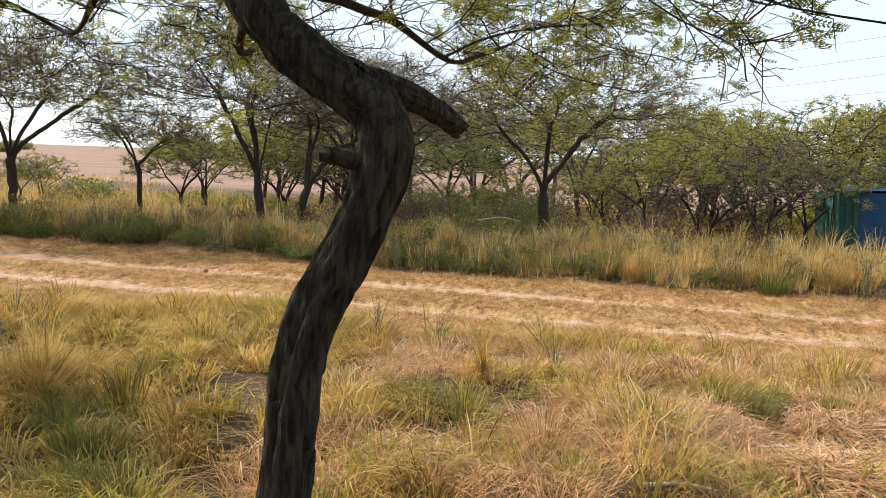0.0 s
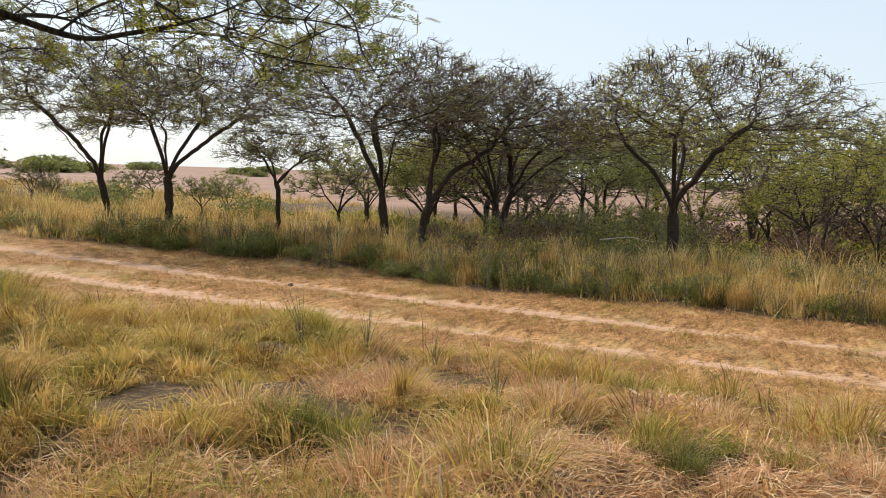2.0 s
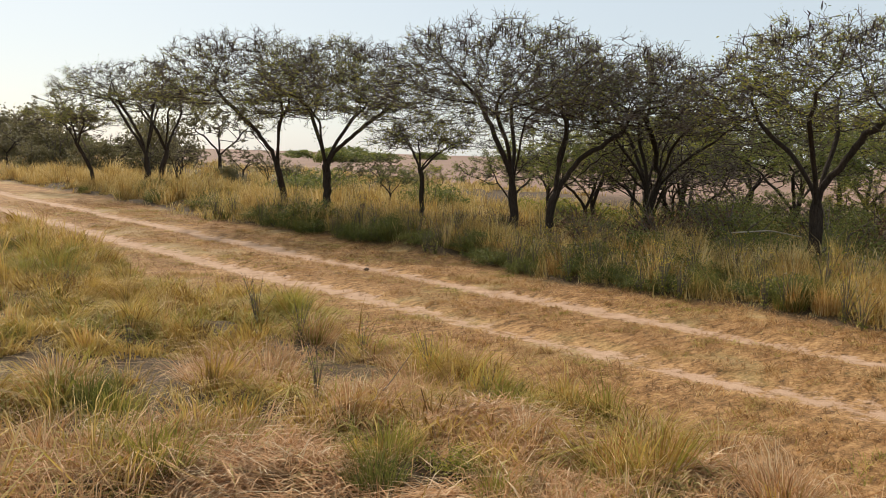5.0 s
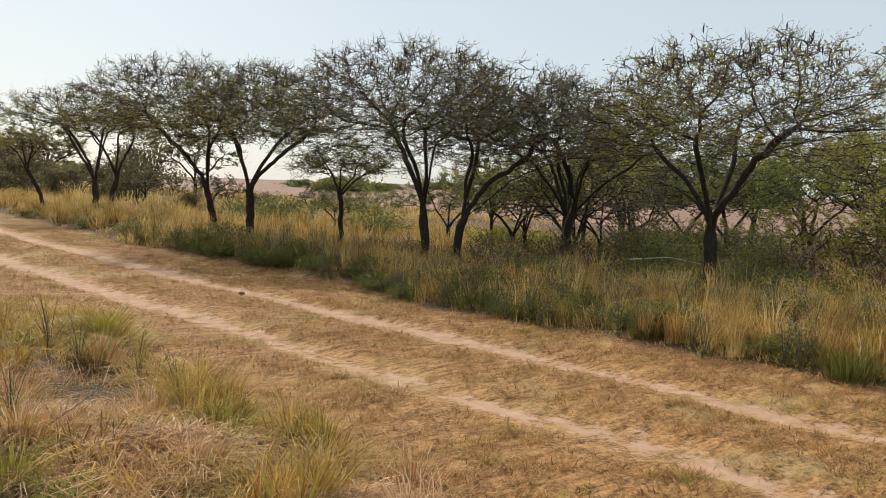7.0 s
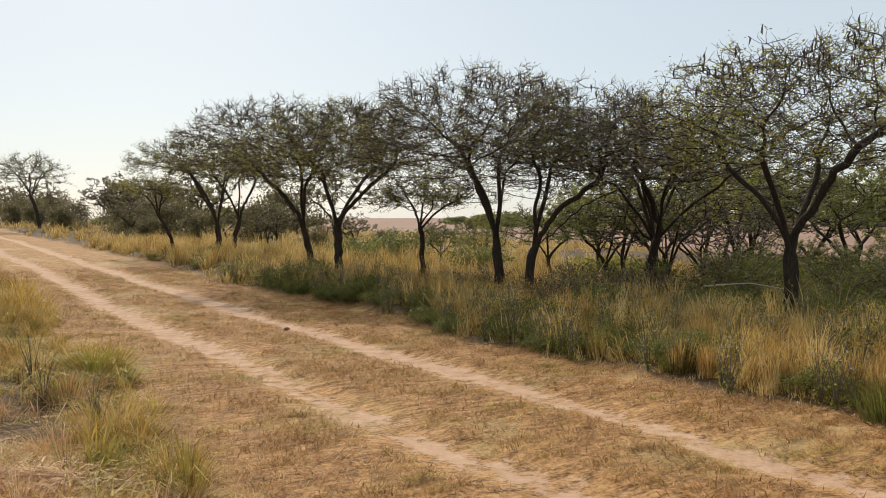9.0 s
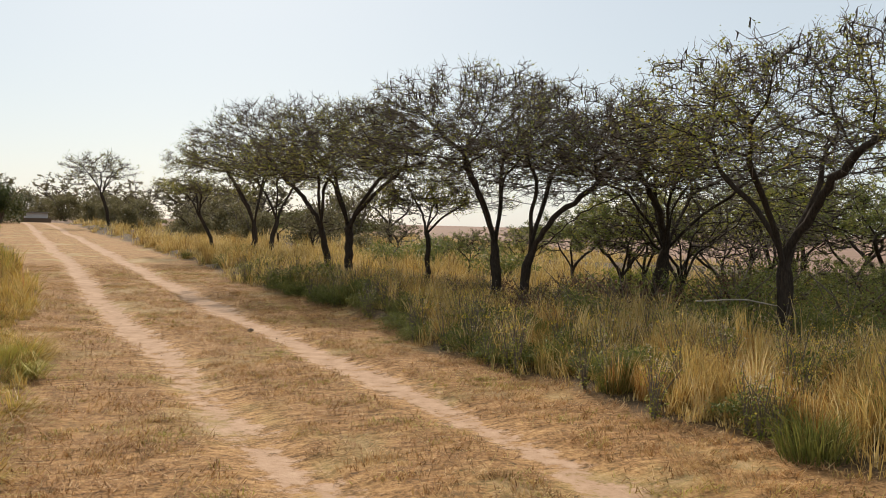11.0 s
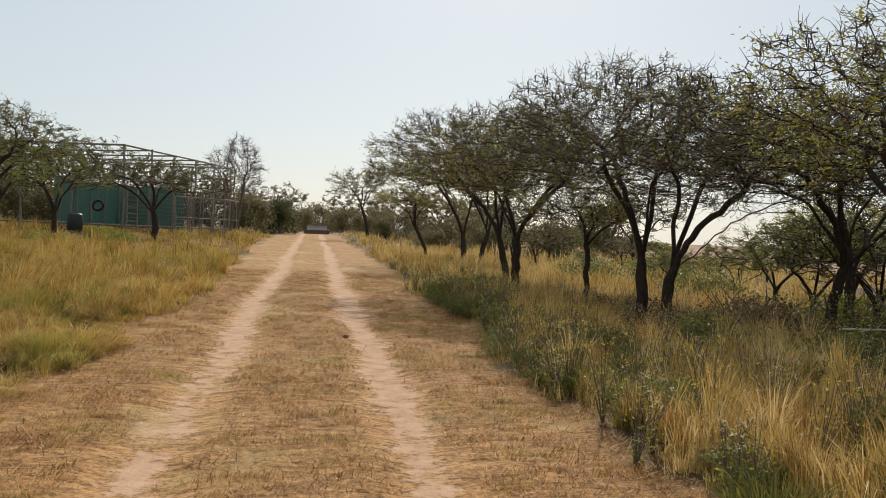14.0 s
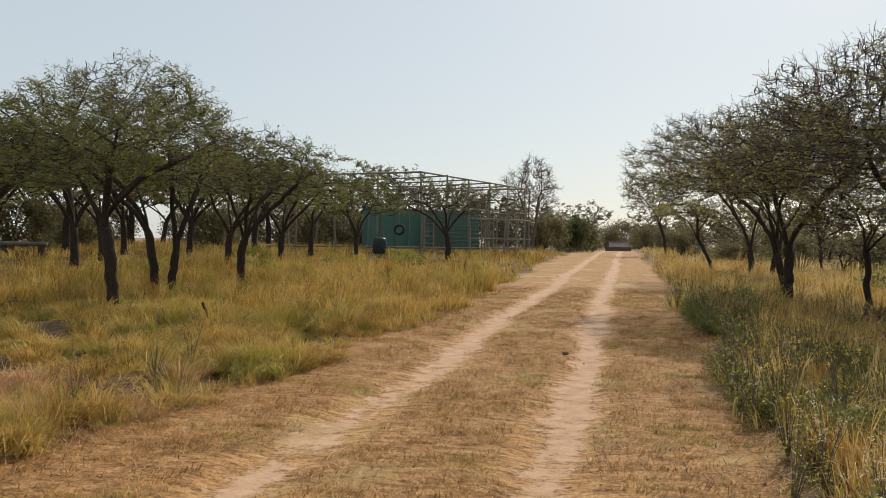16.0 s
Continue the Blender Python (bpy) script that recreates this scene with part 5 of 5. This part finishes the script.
M_GOLD = blade_material("tall_golden_blades", [(0.0, (0.30, 0.14, 0.04)), (0.35, (0.56, 0.32, 0.09)), (0.75, (0.72, 0.49, 0.17)), (1.0, (0.80, 0.62, 0.32))], OLIVE, -0.1)
M_BRIGHT = blade_material("yellow_green_blades", OLIVE, [(0.0, (0.19, 0.17, 0.03)), (1.0, (0.46, 0.38, 0.08))], 0.2)


def tussock(name, at, label, mat, n, h, spread, wide, seed, group, lean=0.9, category="grass tuft"):
    rg = np.random.default_rng(seed)
    w = rg.uniform(0, 2 * np.pi, n)
    r = rg.uniform(0, 1, n) ** 0.7
    base = np.stack([r * spread * 0.35 * np.cos(w), r * spread * 0.35 * np.sin(w), np.full(n, -0.02)], 1)
    s = Soup()
    blades(s, base, h * rg.uniform(0.45, 1.1, n), wide * rg.uniform(0.6, 1.4, n), lean * (0.1 + 0.9 * r) * rg.uniform(0.5, 1.3, n), w + rg.normal(size=n) * 0.4, rg)
    ob = new(name, s.mesh(name, mat))
    ob.matrix_world = pose(*at)
    return tagged(ob, label, category, group, "")


green_tuft = tussock("grass_tussock", foot(3.2, 2.3, 0), "dark green grass tussock among dry grass", M_TUSSOCK, 460, 0.36, 0.5, 0.006, 101, "green tussocks")
rg = np.random.default_rng(102)
for n in range(62):
    if n < 36:
        y = rg.uniform(-2, 20)
        x = rg.uniform(2.2, 7.4)
        s = rg.uniform(0.5, 1.0)
    else:
        y = rg.uniform(-3.5, 24)
        x = float(edge_right(y)) + rg.uniform(0.15, 1.8)
        s = rg.uniform(0.7, 1.35)
    copy_thing(green_tuft, pose(*foot(x, y, 0.01), 0, 0, 43 * n) @ Matrix.Diagonal((s, s, s * rg.uniform(0.8, 1.2), 1)))
bright_tuft = tussock("green_grass_tuft", foot(5.3, 1.2, 0), "yellow-green grass tuft among straw", M_BRIGHT, 320, 0.26, 0.5, 0.006, 105, "yellow-green tufts", 1.2)
rg = np.random.default_rng(106)
for n in range(34):
    y, x, s = rg.uniform(-1.8, 12), rg.uniform(2.4, 7.6), rg.uniform(0.5, 1.1)
    copy_thing(bright_tuft, pose(*foot(x, y, 0.01), 0, 0, 67 * n) @ Matrix.Diagonal((s, s, s, 1)))
gold_tuft = tussock("golden_grass_tuft", foot(7.5, -0.9, 0.01), "golden dry grass tuft leaning outwards", M_STRAW, 380, 0.36, 0.5, 0.006, 103, "golden tufts", 1.4)
for n, (x, y, s) in enumerate([(6.9, -0.55, 1.0), (7.85, -1.2, 0.8), (6.3, 0.3, 1.0), (7.3, 0.9, 1.1), (5.6, -0.9, 0.9), (6.6, 1.7, 1.1), (4.7, 0.6, 0.9), (7.6, 2.6, 1.0), (5.2, 1.9, 1.0), (3.9, -0.4, 0.8), (6.1, -1.5, 0.8), (7.2, -1.9, 0.7)]):
    copy_thing(gold_tuft, pose(*foot(x, y, 0.01), 0, 0, 71 * n) @ Matrix.Diagonal((s, s, s, 1)))

bank_tuft = tussock("tall_grass_clump", foot(13.6, -1.2, 0.01), "upright clump of tall golden grass on the bank", M_GOLD, 150, 0.52, 0.42, 0.0065, 107, "golden clumps on the bank", 0.45)
rg = np.random.default_rng(108)
for n in range(130):
    y = -5 + 19 * rg.uniform(0, 1) ** 1.7
    x = float(edge_right(y)) + 0.3 + rg.uniform(0, 1) * (2.6 if y < 4 else 1.8)
    s = rg.uniform(0.6, 1.05)
    copy_thing(bank_tuft, pose(*foot(x, y, 0.01), rg.uniform(-7, 7), rg.uniform(-7, 7), 47 * n) @ Matrix.Diagonal((s, s, s * rg.uniform(0.8, 1.15), 1)))


def hay_heap(at, rx, ry, h, n, seed):
    """A mound of cut straw: stalks lying over a low dome."""
    rg = np.random.default_rng(seed)
    u, w = rg.uniform(0, 1, n) ** 0.55, rg.uniform(0, 2 * np.pi, n)
    x, y = u * rx * np.cos(w), u * ry * np.sin(w)
    z = 0.5 * h * (1 - u ** 2) * (0.7 + 0.5 * vnoise(x, y, 0.22, seed)) + 0.01
    main = 2.2 + 2.5 * vnoise(x, y, 0.4, seed + 1)
    a = np.where(rg.uniform(size=n) < 0.55, main, rg.uniform(0, 2 * np.pi, n))
    ln = rg.uniform(0.10, 0.34, n)
    d = np.stack([np.cos(a) * ln, np.sin(a) * ln, rg.normal(size=n) * 0.04 - 0.05 * u], 1)
    s = np.stack([-np.sin(a), np.cos(a), np.zeros(n)], 1) * rg.uniform(0.0022, 0.005, n)[:, None]
    c = np.stack([x, y, z], 1)
    soup = Soup()
    mid = c + d * 0.5 + np.array([[0, 0, 0.025]])
    soup.add(np.stack([c - s, c + s, mid + s, mid - s, c + d], 1), np.arange(n)[:, None] * 5 + np.array([[0, 1, 2, 3]]), np.arange(n)[:, None] * 5 + np.array([[3, 2, 4]]))
    ob = new("hay_heap", soup.mesh("hay_heap", M_STRAW))
    ob.matrix_world = pose(*at)
    return tagged(ob, "heap of reddish cut straw on the verge", "hay", "heaps of cut straw", "stuff")


for n, (x, y, rx, ry, h) in enumerate([(6.9, -0.2, 0.8, 0.6, 0.2), (5.4, -0.2, 0.7, 0.6, 0.16), (5.9, -1.2, 0.9, 0.6, 0.12), (7.3, -1.4, 0.6, 0.5, 0.14), (4.4, -0.9, 0.7, 0.6, 0.12), (4.2, 1.3, 0.6, 0.5, 0.16), (6.6, 0.9, 0.6, 0.6, 0.18), (3.4, 0.6, 0.6, 0.5, 0.12)]):
    hay_heap(foot(x, y, 0.0), rx * 0.8, ry * 0.8, h * 1.2, 2600, 110 + n)


def stick(points, r, label, mat=M_STICK):
    s = Soup()
    z0 = float(ground_z(points[0][0], points[0][1]))
    p = np.array([(x - points[0][0], y - points[0][1], z) for x, y, z in points])
    t = np.linspace(0, 1, 12)
    p = np.stack([np.interp(t, np.linspace(0, 1, len(p)), p[:, k]) for k in range(3)], 1)
    tube(s, p, np.linspace(r, r * 0.55, 12), 7, 0.1)
    ob = new("dry_stick", s.mesh("dry_stick", mat, True))
    ob.matrix_world = pose(points[0][0], points[0][1], z0)
    return tagged(ob, label, "stick", "dry sticks in the grass")


stick([(4.05, 0.05, 0.04), (4.08, -0.12, 0.06), (4.07, -0.28, 0.05)], 0.011, "bleached dry stick lying on straw")
stick([(4.3, -0.02, 0.03), (4.2, -0.05, 0.12), (4.22, -0.03, 0.25)], 0.006, "thin bleached stick standing in straw")
stick([(4.1, -1.0, 0.02), (4.15, -1.03, 0.1), (4.13, -1.05, 0.2)], 0.008, "short pale stick in the litter")
stick([(6.3, 0.2, 0.08), (6.6, 0.3, 0.2), (6.9, 0.45, 0.32)], 0.004, "thin dark twig leaning out of the grass", M_TWIG)
stick([(5.95, 6.55, 0.0), (5.87, 6.6, 0.16), (5.75, 6.65, 0.36)], 0.035, "dark dead stump leaning in the grass", M_BARK)
stick([(5.95, 6.55, 0.05), (6.1, 6.65, 0.1), (6.3, 6.7, 0.08)], 0.02, "dark dead branch in the grass", M_BARK)
stick([(16.4, 3.6, 0.5), (16.9, 3.2, 0.55), (17.4, 2.9, 0.45)], 0.012, "bleached fallen branch in the bushes")


# ---------------------------------------------------------------- weeds with small flowers on the bank
def weed(name, at, label, h, petal, seed, group):
    rg = np.random.default_rng(seed)
    root = thing(name, at, label, "weed", group)
    st, lf, fl = Soup(), Soup(), Soup()
    for k in range(12):
        a, o = rg.uniform(0, 2 * np.pi), rg.uniform(0.05, 0.24)
        top = np.array([math.cos(a) * o, math.sin(a) * o, h * rg.uniform(0.6, 1.1)])
        mid = top * np.array([0.35, 0.35, 0.55])
        tube(st, [(0, 0, -0.02), mid, top], [0.0035, 0.003, 0.0015], 4)
        t = rg.uniform(0.15, 1, 16)[:, None]
        leaflets(lf, mid * t + (top - mid) * np.clip(t * 2 - 1, 0, 1) * 0.9 + rg.normal(size=(16, 3)) * 0.025, 0.036 * rg.uniform(0.6, 1.2, 16), rg, 0.4)
        if petal is not None:
            leaflets(fl, np.repeat(top[None], 5, 0) + rg.normal(size=(5, 3)) * 0.012, np.full(5, 0.015), rg, 0.9, 0.3)
    tagged(child("stem", st.mesh("stem", M_TWIG), root), kind="stuff")
    tagged(child("foliage", lf.mesh("foliage", M_LEAF), root), kind="stuff")
    if petal is not None:
        tagged(child("flower_head", fl.mesh("flower_head", petal), root), kind="stuff")
    return root


M_YELLOW = leaf_material("yellow_petal", [(0.0, (0.65, 0.42, 0.03)), (1.0, (0.85, 0.62, 0.08))])
M_WHITE = leaf_material("pale_petal", [(0.0, (0.38, 0.31, 0.20)), (1.0, (0.58, 0.50, 0.34))])
wy = weed("yellow_weed", foot(13.3, 0.4, 0.02), "weed with small yellow flowers on the bank", 0.62, M_YELLOW, 121, "yellow weeds")
ww = weed("white_weed", foot(13.2, 2.9, 0.02), "weed with pale seed heads on the bank", 0.55, M_WHITE, 122, "pale weeds")
wd = weed("dry_weed", foot(7.4, 3.2, 0.02), "thin green leafy weed in the dry grass", 0.55, None, 123, "dark weeds")
rg = np.random.default_rng(124)
for n in range(190):
    y = rg.uniform(-4, 15)
    x = float(edge_right(y)) + 0.1 + rg.uniform(0, 1) ** 1.4 * 3.0
    copy_thing(wy if n % 2 else ww, pose(*foot(x, y, 0.02), rg.uniform(-8, 8), rg.uniform(-8, 8), 59 * n))
for n in range(9):
    y = rg.uniform(0.5, 9)
    x = float(edge_left(y)) - rg.uniform(0.1, 3.0)
    s = rg.uniform(0.5, 0.8)
    copy_thing(wd, pose(*foot(x, y, 0.02), rg.uniform(-10, 10), rg.uniform(-10, 10), 83 * n) @ Matrix.Diagonal((s, s, s, 1)))
for n, (x, y, s) in enumerate([(7.55, 1.0, 0.8), (7.6, 0.4, 0.6), (7.7, 2.0, 0.7), (7.4, 2.5, 0.85), (7.2, 0.1, 0.6)]):
    copy_thing(wd, pose(*foot(x, y, 0.02), 4 * n - 8, 6, 101 * n) @ Matrix.Diagonal((s, s, s, 1)))
